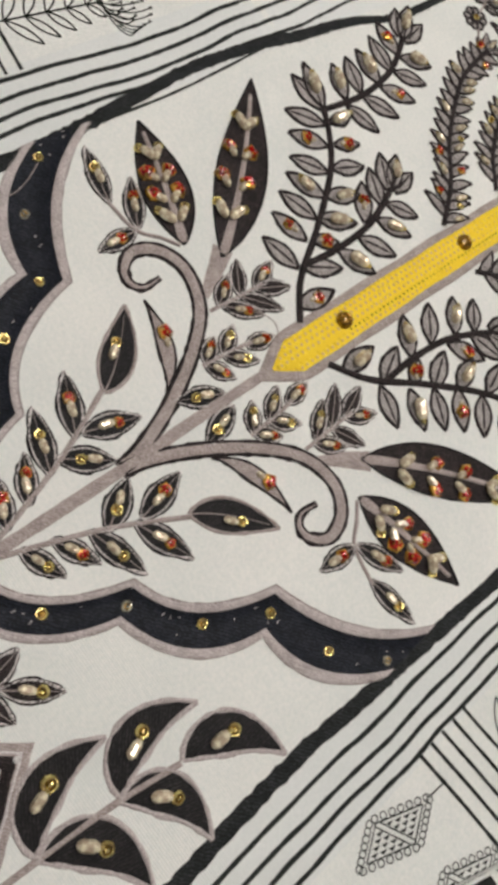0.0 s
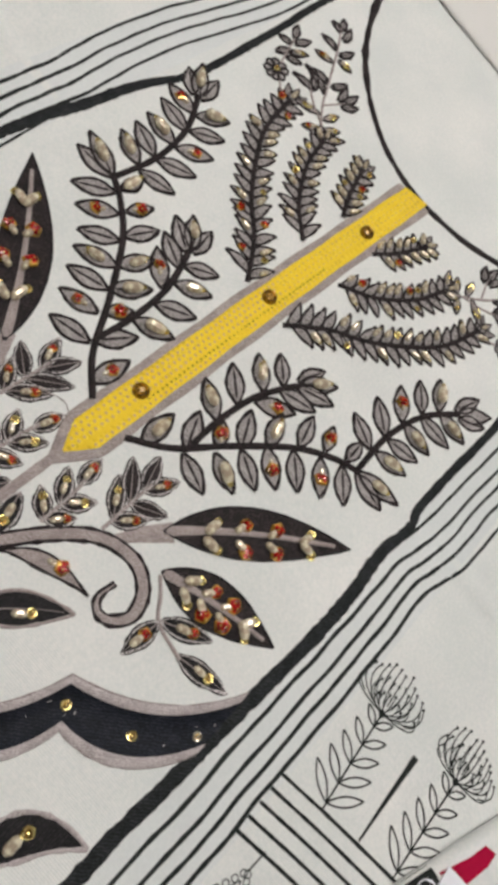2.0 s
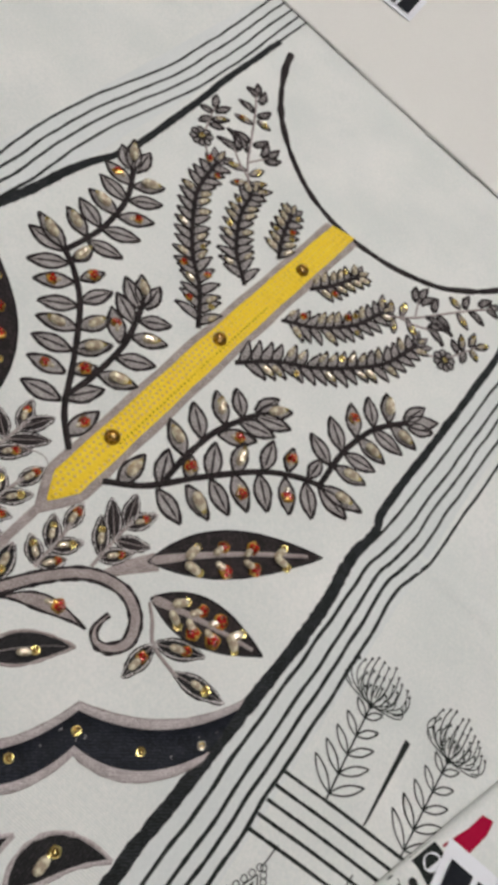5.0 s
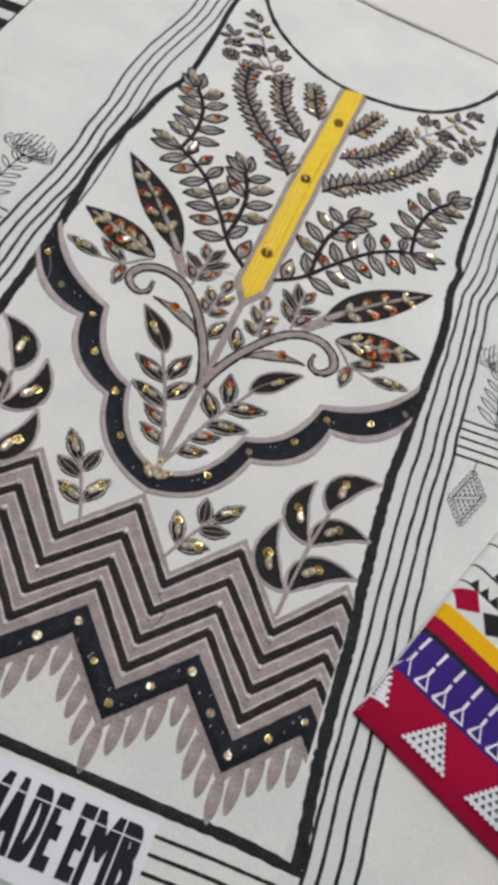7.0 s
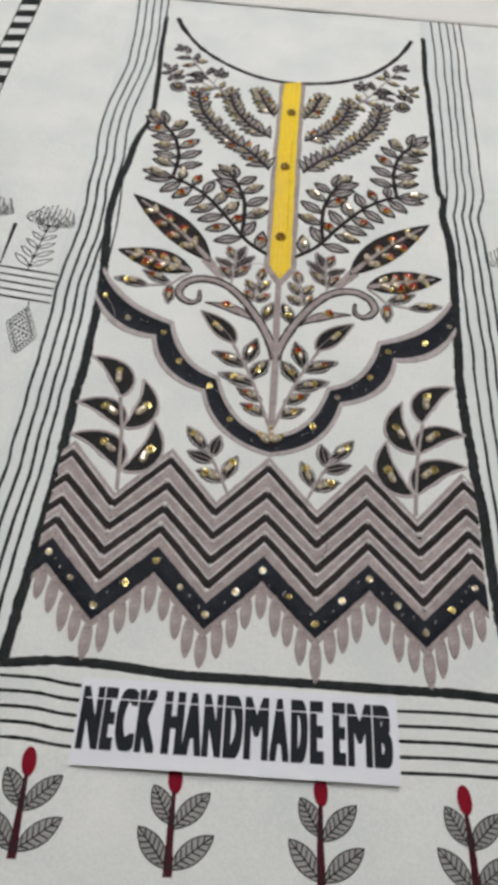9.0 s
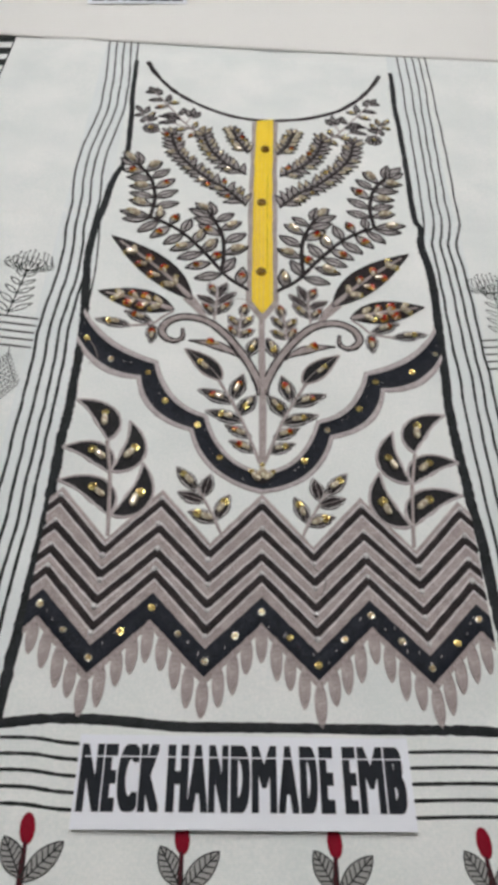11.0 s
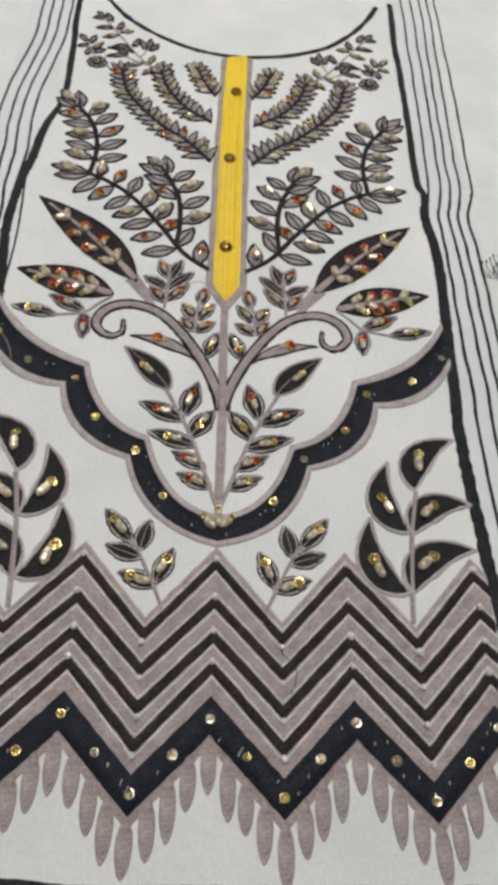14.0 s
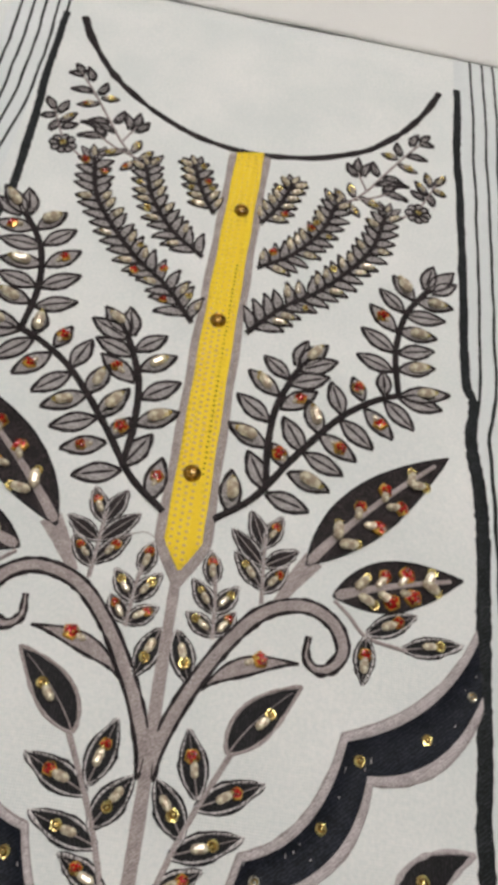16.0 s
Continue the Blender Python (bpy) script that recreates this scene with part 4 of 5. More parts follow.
# ---------------------------------------------------------------- zigzag border
def zig(peak, valley, x0=-155.0, x1=155.0):
    """Zigzag centre line, mm: peaks at 0, 73.5, 147; valleys half way."""
    out = []
    xs = [-147 - 8] + [36.75 * k for k in range(-4, 5)] + [147 + 8]
    for i, x in enumerate(xs):
        if i in (0, len(xs) - 1):
            out.append((x, peak - (peak - valley) * 8 / 36.75))
        else:
            k = i - 1 - 4
            out.append((x, peak if k % 2 == 0 else valley))
    return out


def zig_strip(name, top, bottom, z, mats, label, parent=None, profile=((0, 0.0), (0.12, 0.8), (0.5, 1.0), (0.88, 0.8), (1, 0.0)), h=0.9):
    bm = bmesh.new()
    a, b = zig(*top), zig(*bottom)
    last = None
    for (p, q), (p2, q2) in zip(list(zip(a, b))[:-1], list(zip(a, b))[1:]):
        for i in range(0 if last is None else 1, 13):
            u = i / 12
            jig = (0.5 if h > 0.95 else 1.0) * noise.noise(Vector((p[0] * 0.2 + u * 9, top[0] * 0.3, 7)))
            x = p[0] + (p2[0] - p[0]) * u
            y0, y1 = p[1] + (p2[1] - p[1]) * u + jig, q[1] + (q2[1] - q[1]) * u + jig * 0.7
            row = [bm.verts.new((x * MM, (y0 + (y1 - y0) * f) * MM, H(x * MM, (y0 + (y1 - y0) * f) * MM) + (z + h * g) * MM)) for f, g in profile]
            if last:
                for k in range(len(profile) - 1):
                    bm.faces.new((last[k + 1], row[k + 1], row[k], last[k]))
            last = row
    return part(name, bm, mats, parent or kurta, label)


zigzag = zig_strip("zigzag_border", (-30.5, -73.5), (-138, -175.5), 0.05, GREY, "mauve grey satin zigzag border with black chevrons", profile=((0, 0.0), (0.01, 0.6), (0.2, 0.6), (0.4, 0.6), (0.6, 0.6), (0.8, 0.6), (0.99, 0.6), (1, 0.0)))
for pk, vl in ((-41.5, -83.5), (-63.5, -102), (-82.8, -121), (-99, -139)):
    zig_strip("chevron", (pk + 3.7, vl + 3.9), (pk - 3.8, vl - 3.4), 0.5, BROWNBLACK, "black corded chevron line", zigzag)
    for off, wd in ((4.9, 0.75), (-5.0, 0.75)):
        zig_strip("chevron_edge", (pk + off + wd, vl + off + wd), (pk + off - wd, vl + off - wd), 0.55, PALEGREY, "thin pale stitched chevron line", zigzag, h=0.4)
    for k in range(-4, 5):
        bead(zigzag, 36.75 * k + random.uniform(-0.6, 0.6), (pk + 2.5) if k % 2 == 0 else vl - 4.5, "knot", size=random.uniform(1.2, 1.7), z=1.0)
strap = zig_strip("chevron_band", (-113.5, -151.5), (-133, -170), 0.5, NAVY, "broad black chevron band with sequins", zigzag, profile=((0, 0), (0.04, 0.8), (0.5, 1), (0.96, 0.8), (1, 0)))
for k in range(-4, 5):
    x = 36.75 * k
    y = -125 if k % 2 == 0 else -160.2
    bead(strap, x, y, "gold" if k in (-2, 1) else "crystal", size=0.74, z=1.2)
    if k < 4:
        bead(strap, x + 18.4 + random.uniform(-1, 1), -142.5, "crystal" if (k % 3) else "gold", size=0.74, z=1.2)

# fringe of padded drops under the border
for k in range(-16, 17):
    x = 9.25 * k
    ph = (abs(x) % 73.5) / 36.75
    y = -132.5 - 38 * (ph if ph <= 1 else 2 - ph)
    L = 27.0 + 2.2 * math.sin(k * 2.1)
    leaf(zigzag, (x, y), (x + 0.8 * math.sin(k * 1.7), y - L), 7.2, "fringe_drop", GREY, GREY, rimw=0.8, mid=LEAFGREY, midw=0.8, belly=0.48, peak=0.62)

# ---------------------------------------------------------------- prints beside the panel
def outline_leaf(bm, base, tip, w, lw=1.0, mat=0):
    b, t = Vector(base), Vector(tip)
    d = t - b
    nrm = Vector((-d.y, d.x)).normalized()
    for s in (1, -1):
        ribbon(bm, [(b + d * u + nrm * s * w / 2 * math.sin(math.pi * u) ** 0.9) * MM for u in [i / 12 for i in range(13)]], lw * MM, 0.32 * MM, 0.1 * MM, mat)


def tuft_flower(m, foot, top):
    bm = bmesh.new()
    f, t = Vector((m * foot[0], foot[1])), Vector((m * top[0], top[1]))
    d = t - f
    u = d.normalized()
    nrm = Vector((-u.y, u.x))
    ribbon(bm, [(f + d * i / 10) * MM for i in range(11)], 1.15 * MM, 0.32 * MM, 0.1 * MM)
    for k in range(5):
        p = f + d * (0.06 + 0.20 * k)
        L = 22 - 2.5 * k
        for s in (1, -1):
            a = (u * 0.62 + nrm * s * 0.78).normalized()
            outline_leaf(bm, p, p + a * L, 5.2 - 0.3 * k)
    cap(bm, t * MM, 2.2 * MM, 0.15 * MM, 0.1 * MM)
    shake = random.Random(int(top[0]) + m)
    for ring, count in ((1.0, 15), (0.72, 9), (0.45, 6)):
        for k in range(count):
            a = (k - (count - 1) / 2) / ((count - 1) / 2) * (1.55 if ring == 1 else 1.15) + shake.uniform(-0.05, 0.05)
            reach = ring * shake.uniform(0.92, 1.1)
            out = t + (nrm * 20 * math.sin(a) + u * (10 + 17 * math.cos(a))) * reach
            mid_p = t + (nrm * 30 * math.sin(a) + u * (1 + 8 * math.cos(a))) * reach * 0.95
            start = 0.0 if ring == 1 and k % 2 == 0 else 0.35
            pts = [((1 - v) ** 2 * t + 2 * v * (1 - v) * mid_p + v * v * out) * MM for v in [start + (1 - start) * i / 10 for i in range(11)]]
            ribbon(bm, pts, 0.8 * MM, 0.32 * MM, 0.1 * MM)
            cap(bm, out * MM, 1.05 * MM, 0.32 * MM, 0.1 * MM, n=6)
    return part("printed_tuft_flower", bm, INK, kurta, "printed line flower with a fan of stamens")


def lattice_diamond(m, c, w, h, lean):
    bm = bmesh.new()
    C = Vector((m * c[0], c[1]))

    def P(a, b):
        return (C + Vector((m * (a * w / 2 + lean * b), b * h / 2 + 6.5 * a))) * MM

    for j in range(4):
        q = ((0, 1), (1, 0), (0, -1), (-1, 0), (0, 1))
        a, b = q[j], q[j + 1]
        for i in range(7):
            u = (i + 0.5) / 7
            p = P(a[0] + (b[0] - a[0]) * u, a[1] + (b[1] - a[1]) * u)
            loop = [p + Vector((1.75 * MM * math.cos(g), 1.75 * MM * math.sin(g))) for g in [2 * math.pi * k / 10 for k in range(11)]]
            ribbon(bm, loop, 0.6 * MM, 0.32 * MM, 0.1 * MM)
        ribbon(bm, [P(a[0] * 0.78, a[1] * 0.78).lerp(P(b[0] * 0.78, b[1] * 0.78), i / 6) for i in range(7)], 0.7 * MM, 0.32 * MM, 0.1 * MM)
    for i in range(-2, 3):
        for j in range(-2, 3):
            a, b = (i + j) * 0.14, (i - j) * 0.14
            if i == j:
                continue
            polygon(bm, [P(a - 0.085, b - 0.05), P(a + 0.085, b - 0.05), P(a, b + 0.085)], 0.42 * MM)
    for b in (-0.06, 0.06):
        ribbon(bm, [P(-0.7, b).lerp(P(0.7, b), i / 6) for i in range(7)], 0.7 * MM, 0.32 * MM, 0.1 * MM)
    ribbon(bm, [P(0, 1).lerp(P(0.05, 1.45), i / 3) for i in range(4)], 0.8 * MM, 0.32 * MM, 0.1 * MM)
    return part("printed_lattice_diamond", bm, INK, kurta, "printed lattice diamond edged with small loops")


for m in (1, -1):
    tuft_flower(m, (223.5, 144.5), (217.5, 203))
    tuft_flower(m, (276, 149.5), (275, 211))
    bm = bmesh.new()
    ribbon(bm, [Vector((m * (249 - 1.2 * i / 10), 148 + 54 * i / 10)) * MM for i in range(11)], lambda u: (1.2 + 2.8 * u) * MM, 0.32 * MM, 0.12 * MM)
    part("printed_dash", bm, INK, kurta)
    for k in range(5):
        y = 140.5 - 8.6 * k
        stripe([(m * 196, y), (m * 240, y + 4.5), (m * 330, y + 13)], 2.0, n=30)
    lattice_diamond(m, (212.5, 73), 26, 50, 0.5)
    lattice_diamond(m, (255.5, 88), 26, 50, 0.5)

# ladder border at the far side of the cloth
bm = bmesh.new()
for x in (-314.5, -336):
    ribbon(bm, [Vector((x * MM, (330 + 10 * i) * MM)) for i in range(36)], 1.6 * MM, 0.2 * MM, 0.1 * MM)
for k in range(12):
    y = 335 + 29 * k
    polygon(bm, [(-0.3355, y * MM), (-0.315, (y + 3) * MM), (-0.315, (y + 18) * MM), (-0.3355, (y + 15) * MM)], 0.42 * MM)
part("ladder_border", bm, INK, kurta, "printed black and white ladder border")

# row of printed tulips under the panel
for x, y in ((-130, -250), (-44, -253), (41.5, -253.5), (126.5, -252)):
    bm = bmesh.new()
    lean = random.uniform(-1.5, 1.5)
    ribbon(bm, curve_pts([(x, y - 14), (x + 1.0 + lean, y - 32), (x + 2.0 + lean, y - 58)], 14), lambda u: (2.2 + 3.0 * u) * MM, 0.32 * MM, 0.1 * MM)
    tulip = part("printed_tulip", bm, MAROON, kurta, "printed red tulip bud with veined grey leaves")
    bm = bmesh.new()
    cap(bm, (x * MM, (y - 8) * MM), 8.4 * MM, 0.32 * MM, 0.14 * MM, n=14, squash=0.52, turn=math.pi / 2 + 0.1)
    part("bud", bm, PETAL, tulip, "dark red tulip bud")
    for b, t in (((x + 1, y - 34), (x + 21, y - 14)), ((x + 0.5, y - 32), (x - 12, y - 12)), ((x + 2, y - 54), (x + 25, y - 36)), ((x + 1, y - 54), (x - 18, y - 34))):
        bm = bmesh.new()
        B, Tp = Vector(b), Vector(t)
        d = Tp - B
        nr = Vector((-d.y, d.x)).normalized()
        w = 11.5
        rim = [B + d * (i / 12) + nr * w / 2 * math.sin(math.pi * i / 12) ** 0.8 for i in range(13)] + [B + d * (1 - i / 12) - nr * w / 2 * math.sin(math.pi * i / 12) ** 0.8 for i in range(1, 12)]
        polygon(bm, [p * MM for p in rim], 0.28 * MM, 1)
        ribbon(bm, [p * MM for p in rim + rim[:1]], 0.8 * MM, 0.36 * MM, 0.1 * MM)
        ribbon(bm, [(B + d * i / 8) * MM for i in range(9)], 0.8 * MM, 0.36 * MM, 0.1 * MM)
        for k in range(1, 7):
            p = B + d * (k / 8)
            for s in (1, -1):
                e = p + d.normalized() * 3.2 + nr * s * w * 0.42 * math.sin(math.pi * min(1, k / 8 + 0.1)) ** 0.8
                ribbon(bm, [(p + (e - p) * i / 2) * MM for i in range(3)], 0.8 * MM, 0.36 * MM, 0.1 * MM)
        part("printed_leaf", bm, [INK, PRINTGREY], tulip)


# ---------------------------------------------------------------- things lying on the cloth
def paper_card(label, group, m, w, h, curl=1.2):
    """A thin paper slip, slightly curled, corner at the origin."""
    bm = bmesh.new()
    vs = []
    for j in range(7):
        row = []
        for i in range(25):
            u, v = i / 24, j / 6
            z = 0.5 + curl * (0.35 + 0.65 * (math.sin(u * 3.1 + 0.4) ** 2)) * (1 - v) ** 2 + 0.5 * math.sin(u * 7) * v
            row.append(bm.verts.new((w * u * MM, h * v * MM, max(0.4, z) * MM)))
        vs.append(row)
    for j in range(6):
        for i in range(24):
            bm.faces.new((vs[j][i], vs[j][i + 1], vs[j + 1][i + 1], vs[j + 1][i]))
    rim = [e for e in bm.edges if len(e.link_faces) == 1]
    for v in bmesh.ops.extrude_edge_only(bm, edges=rim)["geom"]:
        if isinstance(v, bmesh.types.BMVert):
            v.co.z -= 0.35 * MM
    ob = part("paper_label", bm, PAPER, None, label, smooth=False)
    ob.matrix_basis = m
    return tagged(ob, category="paper label", group=group)


CARD_Z = 2.6
card = paper_card("white paper slip with heavy black printed capitals", "paper labels", Matrix.Translation((-0.1068, -0.2585, CARD_Z * MM)) @ Matrix.Rotation(math.radians(0.85), 4, "Z"), 195.5, 51.0)
def card_z(u, w_):
    """Height of the slip's surface at fractions of its width and height, mm."""
    return max(0.4, 0.5 + 1.2 * (0.35 + 0.65 * (math.sin(u * 3.1 + 0.4) ** 2)) * (1 - w_) ** 2 + 0.5 * math.sin(u * 7) * w_)


# heavy condensed capitals: each letter fills its own cell, its strokes thickened sideways
CELLS = (("N", 108, 192), ("E", 197, 246), ("C", 250, 328), ("K", 332, 408), ("H", 434, 514), ("A", 512, 588), ("N", 590, 664), ("D", 672, 746), ("M", 752, 847), ("A", 852, 928), ("D", 935, 1002), ("E", 1010, 1064), ("E", 1100, 1152), ("M", 1159, 1256), ("B", 1262, 1336))
for ch, left, right in CELLS:
    font = bpy.data.curves.new("lettering", "FONT")
    font.body, font.size, font.fill_mode = ch, 1.0, "FRONT"
    tmp = new("lettering", font)
    bpy.context.view_layer.update()
    flat_text = bpy.data.meshes.new_from_object(tmp.evaluated_get(bpy.context.evaluated_depsgraph_get()))
    bpy.data.objects.remove(tmp)
    xs = [v.co.x for v in flat_text.vertices]
    ys = [v.co.y for v in flat_text.vertices]
    heavy = {"M": 2.1, "N": 2.5, "A": 2.4, "K": 2.5}.get(ch, 3.1)
    x_mm, wide = (left - 95) / 1267 * 195.5, (right - left) / 1267 * 195.5
    bm = bmesh.new()
    for k in range(24):
        first = len(bm.verts)
        bm.from_mesh(flat_text)
        bm.verts.ensure_lookup_table()
        for v in bm.verts[first:]:
            fx, fy = (v.co.x - min(xs)) / (max(xs) - min(xs)), (v.co.y - min(ys)) / (max(ys) - min(ys))
            u, w_ = (x_mm + (wide - heavy) * fx + heavy * (k % 6) / 5) / 195.5, (9.0 + 33.6 * fy + 3.0 * (k // 6) / 3) / 51.0
            v.co = Vector((u * 195.5 * MM, w_ * 51.0 * MM, (card_z(u, w_) + 0.3 + 0.012 * k) * MM))
    part("letter", bm, TONER, card, smooth=False)
bm = bmesh.new()
for i in range(40):
    for (a, b) in (((4 + 4.7 * i), (4 + 4.7 * (i + 1))),):
        u = (a + 2) / 195.5
        z = (max(0.4, 0.5 + 1.2 * (0.35 + 0.65 * (math.sin(u * 3.1 + 0.4) ** 2)) * (1 - 0.735) ** 2 + 0.5 * math.sin(u * 7) * 0.735) + 0.9) * MM
        q = [bm.verts.new((x * MM, y * MM, z)) for x, y in ((a, 38.2), (b, 38.2), (b, 38.9), (a, 38.9))]
        bm.faces.new(q)
part("print_gap_line", bm, PAPER, card, "thin white gap line across the capitals")

# white sheet lying over the top of the kurta
SH = 7.0
bm = bmesh.new()
prof = ((0.0, 0.3), (-1.2, 1.0), (-1.8, 2.0), (-1.4, 3.2), (0.2, 4.1), (4.0, 4.5), (15, 4.5), (60, 4.3), (140, 4.6), (300, 4.5), (600, 4.5))
last = None
for i in range(101):
    x = -0.7 + 1.4 * i / 100
    e = 0.6475 + 0.014 * x + 0.0016 * noise.noise(Vector((x * 9, 0, 0)))
    row = []
    for dy, z in prof:
        y = e + dy * MM
        row.append(bm.verts.new((x, y, (z + (z > 4) * 0.7 * noise.noise(Vector((x * 7, y * 7, 1)))) * MM)))
    if last:
        for k in range(len(prof) - 1):
            bm.faces.new((last[k], row[k], row[k + 1], last[k + 1]))
    last = row
tagged(part("folded_sheet", bm, SHEET, None), "plain white cotton sheet with a folded edge", "sheet")

top_card = paper_card("white paper slip with black print, lying on the white sheet", "paper labels", Matrix.Translation((-0.236, 0.7335, 5.3 * MM)) @ Matrix.Rotation(math.radians(7.5), 4, "Z"), 133, 48, 0.6)
bm = bmesh.new()
for i, (a, b) in enumerate(((6, 22), (26, 40), (46, 52), (56, 72), (76, 92), (96, 110), (113, 127))):
    box(bm, (a * MM, 7 * MM, 1.5 * MM), (b * MM, 40 * MM, 1.7 * MM))
part("printed_bars", bm, TONER, top_card, "row of black printed bars", smooth=False)


# folded patterned dupatta beside the panel
G0 = Vector((173.0, -107.5))
GA = math.atan2(388.5, 158)
GU, GV = Vector((math.cos(GA), math.sin(GA))), Vector((math.sin(GA), -math.cos(GA)))
GT = 10.0
shawl = tagged(new("folded_dupatta"), "folded cotton shawl with red, purple and block-printed bands", "shawl")


def gp(u, v):
    """Point on the folded shawl: u along its fold, v into it, mm -> metres."""
    p = G0 + GU * u + GV * v
    return p * MM


def gz(u, v, lift=0.0):
    r = 7.0
    edge = min(v, 60)
    z = GT if edge > r else GT - r + math.sqrt(max(0, r * r - (r - edge) ** 2))
    if u < 4:
        z = min(z, 4.0 + u)
    return (z + 0.7 * noise.noise(Vector((u * 0.02, v * 0.02, 9))) * (edge > r) + lift) * MM


def patch(name, u0, u1, v0, v1, mat, lift, parent, label="", smooth=True):
    bm = bmesh.new()
    nu, nv = max(1, int((u1 - u0) / 8)), max(2, int((v1 - v0) / 8))
    vs = [[u0 + (u1 - u0) * i / nu for i in range(nu + 1)], [v0 + (v1 - v0) * (j / nv) ** 1.5 for j in range(nv + 1)]]
    g = [[bm.verts.new((*gp(u, v), gz(u, v, lift))) for v in vs[1]] for u in vs[0]]
    for i in range(nu):
        for j in range(nv):
            bm.faces.new((g[i][j], g[i][j + 1], g[i + 1][j + 1], g[i + 1][j])).normal_flip()
    return part(name, bm, mat, parent, label, smooth)


VM = 330
bm = bmesh.new()
vvs = [0.0, 0.15, 0.5, 1.0, 1.8, 2.8, 4.2, 5.6, 7.0, 9, 20, 50, 100, 180, 260, VM]
g = []
for i in range(62):
    u = i * 9.0
    g.append([bm.verts.new((*gp(u, 0.6), 0.2 * MM))] + [bm.verts.new((*gp(u, v), gz(u, v))) for v in vvs])
for i in range(61):
    for j in range(len(vvs)):
        bm.faces.new((g[i][j], g[i + 1][j], g[i + 1][j + 1], g[i][j + 1])).normal_flip()
front = [bm.verts.new((v.co.x, v.co.y, 0.2 * MM)) for v in g[0]]
for j in range(len(vvs)):
    bm.faces.new((g[0][j], g[0][j + 1], front[j + 1], front[j])).material_index = 1
body = part("fold", bm, [COTTON, CRIMSON], shawl, "white cotton ground of the shawl")
# the navy strip at 70 to 74 paints the shaded gap between bands
bmesh_bands = (("red_band", -0.2, 37, CRIMSON, "crimson band with lace triangles"), ("purple_band", 37, 70, PURPLE, "purple blue band with white figures"), ("dark_line", 70, 74, NAVY, "thin dark strip painted as the shaded gap between bands"), ("red_stripe", 74, 85, CRIMSON, "crimson stripe"), ("mustard_stripe", 85, 98, MUSTARD, "mustard yellow stripe"))
bands = {}
for nm, a, b, mat, lb in bmesh_bands:
    bands[nm] = patch(nm, a, b, 0.05, VM - 5, mat, 0.25, shawl, lb)


def gpoly(bm, pts, lift, mat=0):
    vs = [bm.verts.new((*gp(u, v), gz(u, v, lift))) for u, v in pts]
    f = bm.faces.new(vs)
    f.normal_update()
    if f.normal.z < 0:
        f.normal_flip()
    f.material_index = mat


def gquad(bm, corners, lift, n=7):
    """A four-cornered print that follows the rounded fold."""
    a, b, c, d = [Vector(p) for p in corners]
    g = []
    for i in range(n + 1):
        row = []
        for j in range(n + 1):
            p = a.lerp(b, i / n).lerp(d.lerp(c, i / n), j / n)
            v = max(0.2, p.y)
            row.append(bm.verts.new((*gp(p.x, v), gz(p.x, v, lift))))
        g.append(row)
    for i in range(n):
        for j in range(n):
            bm.faces.new((g[i][j], g[i + 1][j], g[i + 1][j + 1], g[i][j + 1]))
    bmesh.ops.recalc_face_normals(bm, faces=bm.faces[:])


NEAR = (0.1, 0.4, 0.9, 1.6, 2.6, 4.0, 5.4, 7.0)


def gline(bm, pts, w, lift, mat=0):
    p3 = [gp(u, v) for u, v in pts]
    rows = ribbon(bm, p3, w * MM, 0, 0, mat, profile=FLAT, ground=False, wobble=0.1)
    for (u, v), row in zip(pts, rows):
        for q in row:
            q.co.z = gz(u, v, lift)


# lace triangles on the red band
for k in range(5):
    v = 30 + 48 * k
    bm = bmesh.new()
    gpoly(bm, [(8, v - 2 + 2), (32, v + 15), (8, v + 30)], 0.45, 0)
    for r_ in range(5):
        for c_ in range(5 - r_):
            uu = 10.5 + 4.2 * r_
            vv2 = v + 3.5 + 2.6 * r_ + 5.0 * c_
            gpoly(bm, [(uu, vv2), (uu, vv2 + 3.4), (uu + 3.0, vv2 + 1.7)], 1.0, 1)
    for i in range(9):
        for a, b in (((8, v), (32, v + 15)), ((32, v + 15), (8, v + 30)), ((8, v), (8, v + 30))):
            u_, v_ = a[0] + (b[0] - a[0]) * i / 8, a[1] + (b[1] - a[1]) * i / 8
            gpoly(bm, [(u_ + 1.4 * math.cos(t_), v_ + 1.4 * math.sin(t_)) for t_ in [math.pi / 3 * q for q in range(6)]], 0.7, 0)
    part("lace_triangle", bm, [PAPER, INK], bands["red_band"], "white dotted triangle")
bm = bmesh.new()
gquad(bm, ((12, 0.3), (34, 0.3), (24, 5.7), (14, 11)), 0.45)
for i in range(6):
    gpoly(bm, [(14 + 3.0 * i, 1.2), (16 + 3.0 * i, 1.2), (15 + 3.0 * i, 4.0)], 0.7, 1)
    gpoly(bm, [(34 - 3.9 * i + 1.3 * math.cos(q), 0.6 + 2.0 * i + 1.3 * math.sin(q) * 0.9 + 0.8) for q in [math.pi / 3 * z for z in range(6)]], 0.7, 0)
part("lace_triangle", bm, [PAPER, INK], bands["red_band"], "white dotted triangle")
# white figures on the purple band
for k in range(18):
    v = 6 + 14.2 * k
    bm = bmesh.new()
    for pts in (((40, v - 4.6), (49, v), (40, v + 4.6), (40, v - 4.6)), ((49, v), (55, v + 0.5)), ((58, v + 0.5), (69, v + 2))):
        gline(bm, [(a, max(0.5, b)) for a, b in pts], 2.0, 0.5)
    part("white_figure", bm, PAPER, bands["purple_band"])
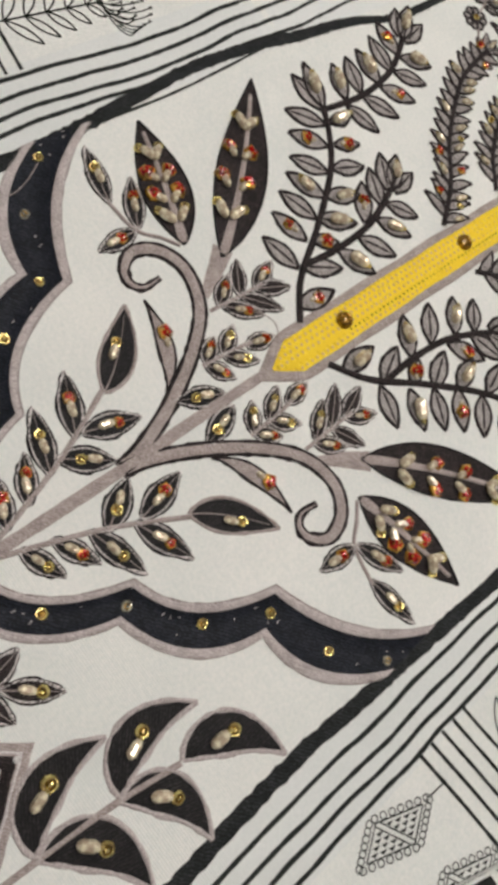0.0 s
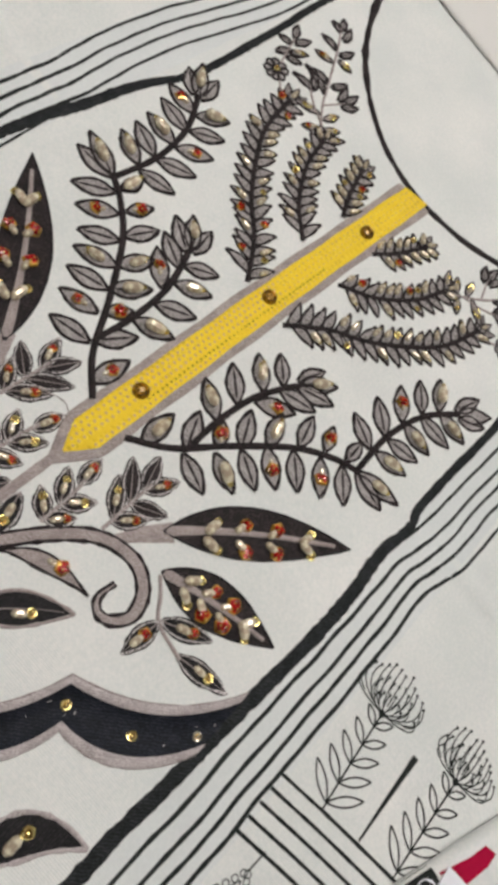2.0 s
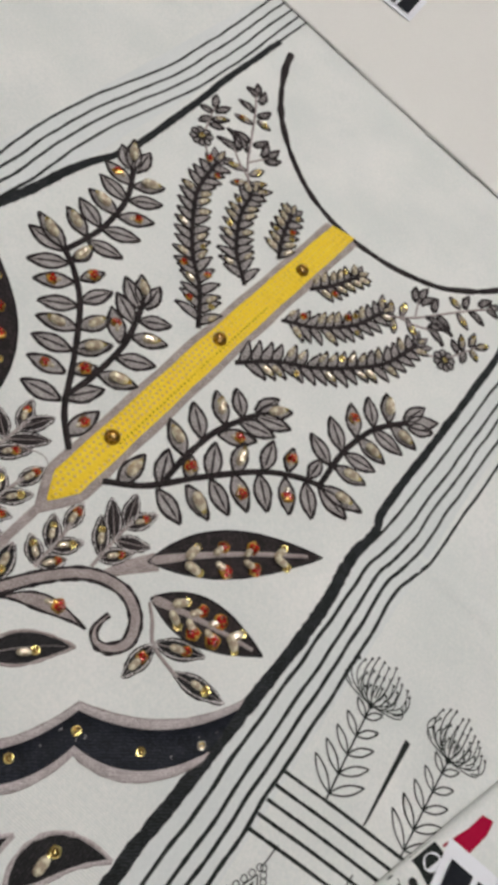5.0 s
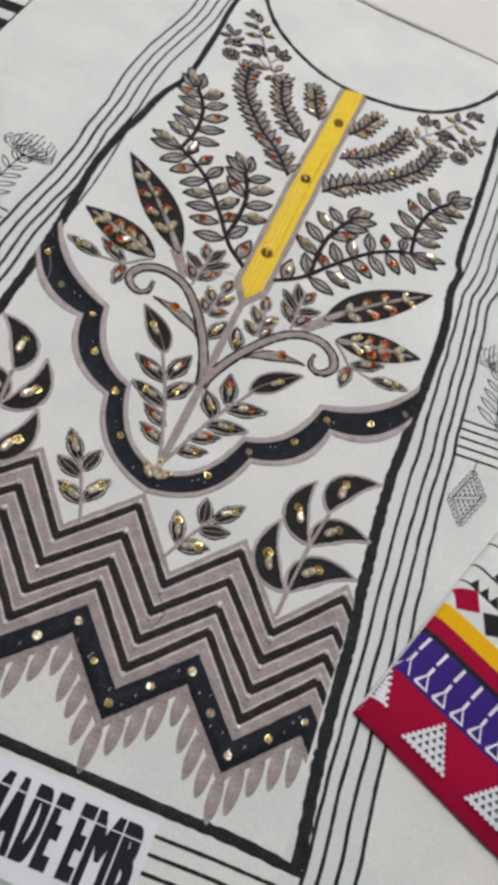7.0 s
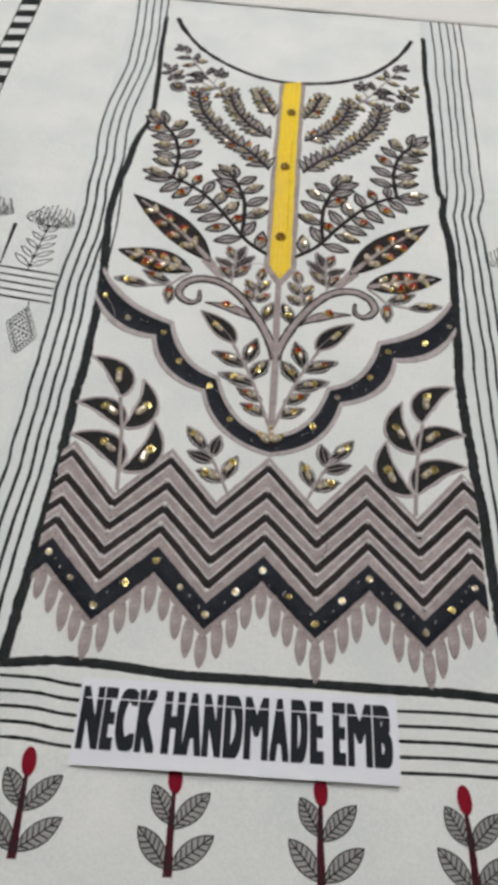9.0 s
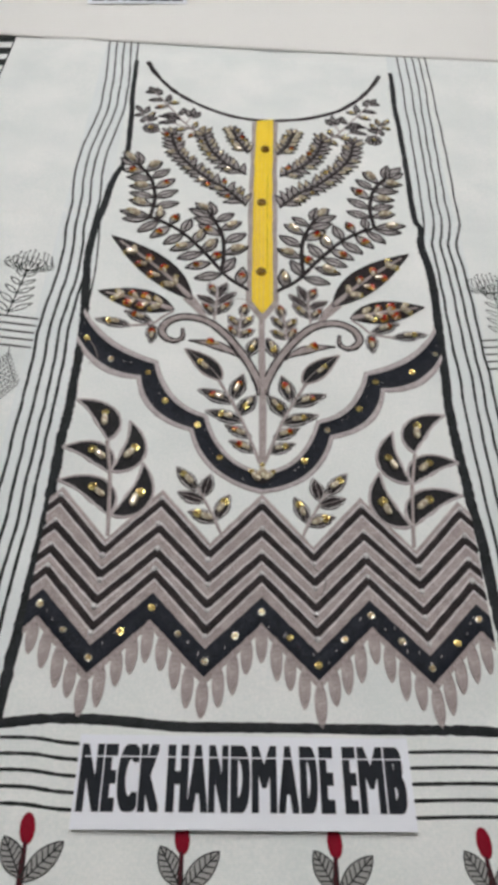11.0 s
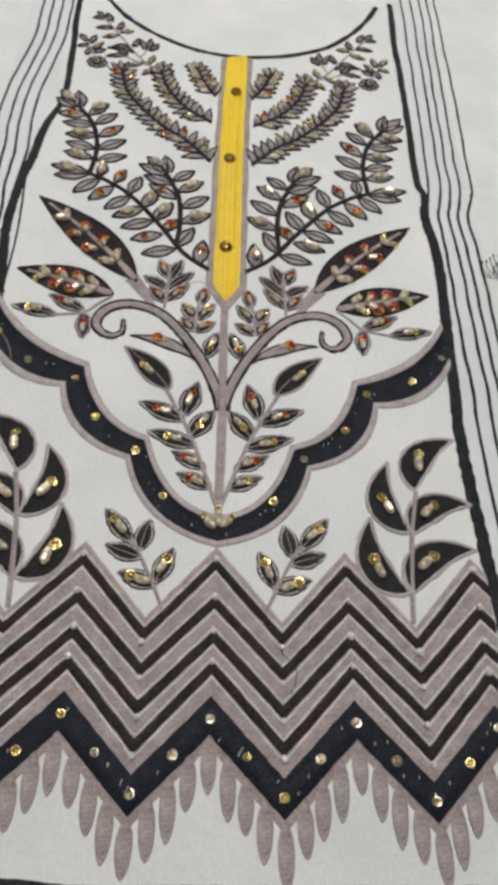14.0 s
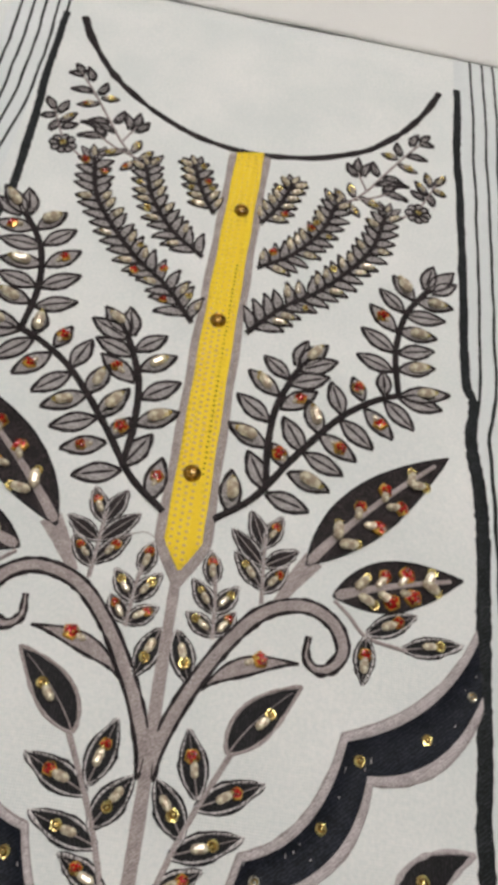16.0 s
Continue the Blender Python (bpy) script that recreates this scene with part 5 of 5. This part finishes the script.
# chequers, saw teeth and ladder
for k in range(14):
    v = 11 + 24.5 * k
    if v > VM - 20:
        break
    bm = bmesh.new()
    gquad(bm, ((99, v - 2), (111, v - 11.6), (121, v + 2), (109, v + 11.6)), 0.5)
    part("red_check" if k % 2 == 0 else "black_check", bm, CRIMSON if k % 2 == 0 else INK, body)
bm = bmesh.new()
gline(bm, [(121, v) for v in (*NEAR, *range(12, VM - 5, 6))], 1.4, 0.35)
for k in range(38):
    v = 6 + 8.4 * k
    gpoly(bm, [(121, v), (121, v + 8), (129, v + 3)], 0.35)
tagged(part("saw_tooth_border", bm, INK, body, "black saw-tooth border"), kind="stuff")
bm = bmesh.new()
for u in (137, 160):
    gline(bm, [(u, v) for v in (*NEAR, *range(12, VM - 5, 6))], 1.6, 0.35)
for k in range(9):
    v = 16 + 27 * k
    gpoly(bm, [(138, v), (159, v + 2), (159, v + 15.5), (138, v + 13.5)], 0.5)
part("ladder_band", bm, INK, body, "black and white ladder band")
# black band with white leaves
leafband = patch("leaf_band", 199, 222, 0.05, VM - 5, INK, 0.3, shawl, "black band with white leaf figures")
for k in range(13):
    v = 6 + 24 * k
    bm = bmesh.new()
    a = (210.5, v)
    lean = 5 if k % 2 else -5
    gpoly(bm, [(210.5 + lean * math.cos(t_) * 1.6 + 3 * math.sin(t_), max(0.5, v + 9 * math.cos(t_) - (3 if k % 2 else -3) * math.sin(t_))) for t_ in [math.pi / 6 * q for q in range(12)]], 0.5)
    part("leaf_figure", bm, PAPER, leafband)
# polka dots
bm = bmesh.new()
for r_ in range(6):
    for c_ in range(24):
        u, v = 228 + 8.6 * r_, 3 + 12 * c_ + (6 if r_ % 2 else 0)
        rr = 2.9
        gpoly(bm, [(u + rr * math.cos(t_), max(0.3, v + rr * 1.15 * math.sin(t_))) for t_ in [math.pi / 4 * q for q in range(8)]], 0.35)
tagged(part("polka_dots", bm, INK, body, "printed rows of black polka dots"), kind="stuff")
leafband = patch("leaf_band", 278, 296, 0.05, VM - 5, INK, 0.3, shawl, "black band with white leaf figures")
for k in range(13):
    v = 7 + 24 * k
    bm = bmesh.new()
    gpoly(bm, [(287 + 6 * math.cos(t_), max(0.5, v + 4.5 * math.sin(t_))) for t_ in [math.pi / 6 * q for q in range(12)]], 0.5)
    part("leaf_figure", bm, PAPER, leafband)
for v in (4, 40, 76, 112):
    bm = bmesh.new()
    gpoly(bm, [(298, v), (318, v + 2), (330, v - 1.5 + 3), (334, v + 8), (326, v + 11), (312, v + 12), (298, v + 14)], 0.4)
    part("red_tulip", bm, CRIMSON, body)
for u, v in ((352, 28), (366, 14), (385, 40), (400, 20), (345, 60)):
    bm = bmesh.new()
    for s in (0, 1):
        c = (u + 5 * s, v + 9 * s)
        gpoly(bm, [(c[0] + 8 * math.cos(t_), c[1] + 3.5 * math.sin(t_)) for t_ in [math.pi / 6 * q for q in range(12)]], 0.35, 0)
        gline(bm, [(c[0] + 8 * math.cos(t_), c[1] + 3.5 * math.sin(t_)) for t_ in [math.pi / 6 * q for q in range(13)]], 0.8, 0.45, 1)
        for q in range(-3, 4):
            gline(bm, [(c[0] + 2 * q, c[1] - 2.4), (c[0] + 2 * q + 1.5, c[1] + 2.4)], 0.5, 0.45, 1)
    part("printed_twig", bm, [PRINTGREY, INK], body)

side_card = paper_card("white paper slip with a black letter, on the patterned shawl", "paper labels", Matrix.Translation((*(gp(262, 22)), (GT + 0.9) * MM)) @ Matrix.Rotation(GA - 1.15, 4, "Z"), 130, 46, 0.8)
bm = bmesh.new()
for a, b in ((5, 20), (24, 40), (44, 58), (62, 78), (82, 98), (102, 118)):
    box(bm, (a * MM, 8 * MM, 1.7 * MM), (b * MM, 37 * MM, 1.9 * MM))
part("printed_bars", bm, TONER, side_card, "row of black printed bars", smooth=False)

# ---------------------------------------------------------------- loose threads and stitch flecks
for ctrl in (((-10, 172), (-20, 178), (-33, 172), (-38, 166)), ((-148, 118), (-142, 108), (-139, 96), (-146, 90)), ((36, -90), (44, -100), (41, -112))):
    bm = bmesh.new()
    ribbon(bm, curve_pts(ctrl, 24), 0.45 * MM, 0.9 * MM, 0.35 * MM)
    part("loose_thread", bm, GREY if ctrl[0][1] > 100 else BROWNBLACK, kurta)
random.seed(5)
bm = bmesh.new()
for m in (1, -1):
    for inner, outer in lobes(m):
        for k in range(6):
            i, f = random.randrange(len(inner)), random.uniform(0.22, 0.76)
            x, y = m * (inner[i][0] + (outer[i][0] - inner[i][0]) * f), inner[i][1] + (outer[i][1] - inner[i][1]) * f
            a = random.uniform(1.2, 2.0)
            L = random.uniform(0.6, 2.2)
            ribbon(bm, [Vector(((x + L * math.cos(a) * q), (y + L * math.sin(a) * q))) * MM for q in (0, 0.5, 1)], 0.3 * MM, 0.7 * MM, 0.15 * MM)
for k in range(30):
    x, y = random.uniform(-150, 150), random.uniform(-160, -60)
    ph = (abs(x) % 73.5) / 36.75
    y = random.choice((-122, -126)) - 38 * (ph if ph <= 1 else 2 - ph) + random.uniform(-6, 6)
    ribbon(bm, [Vector((x + 0.3 * q, y + 1.8 * q)) * MM for q in (0, 0.5, 1)], 0.35 * MM, 1.35 * MM, 0.15 * MM)
tagged(part("stitch_flecks", bm, PALEGREY, kurta, "tiny pale stitch ends on the black bands"), kind="stuff")
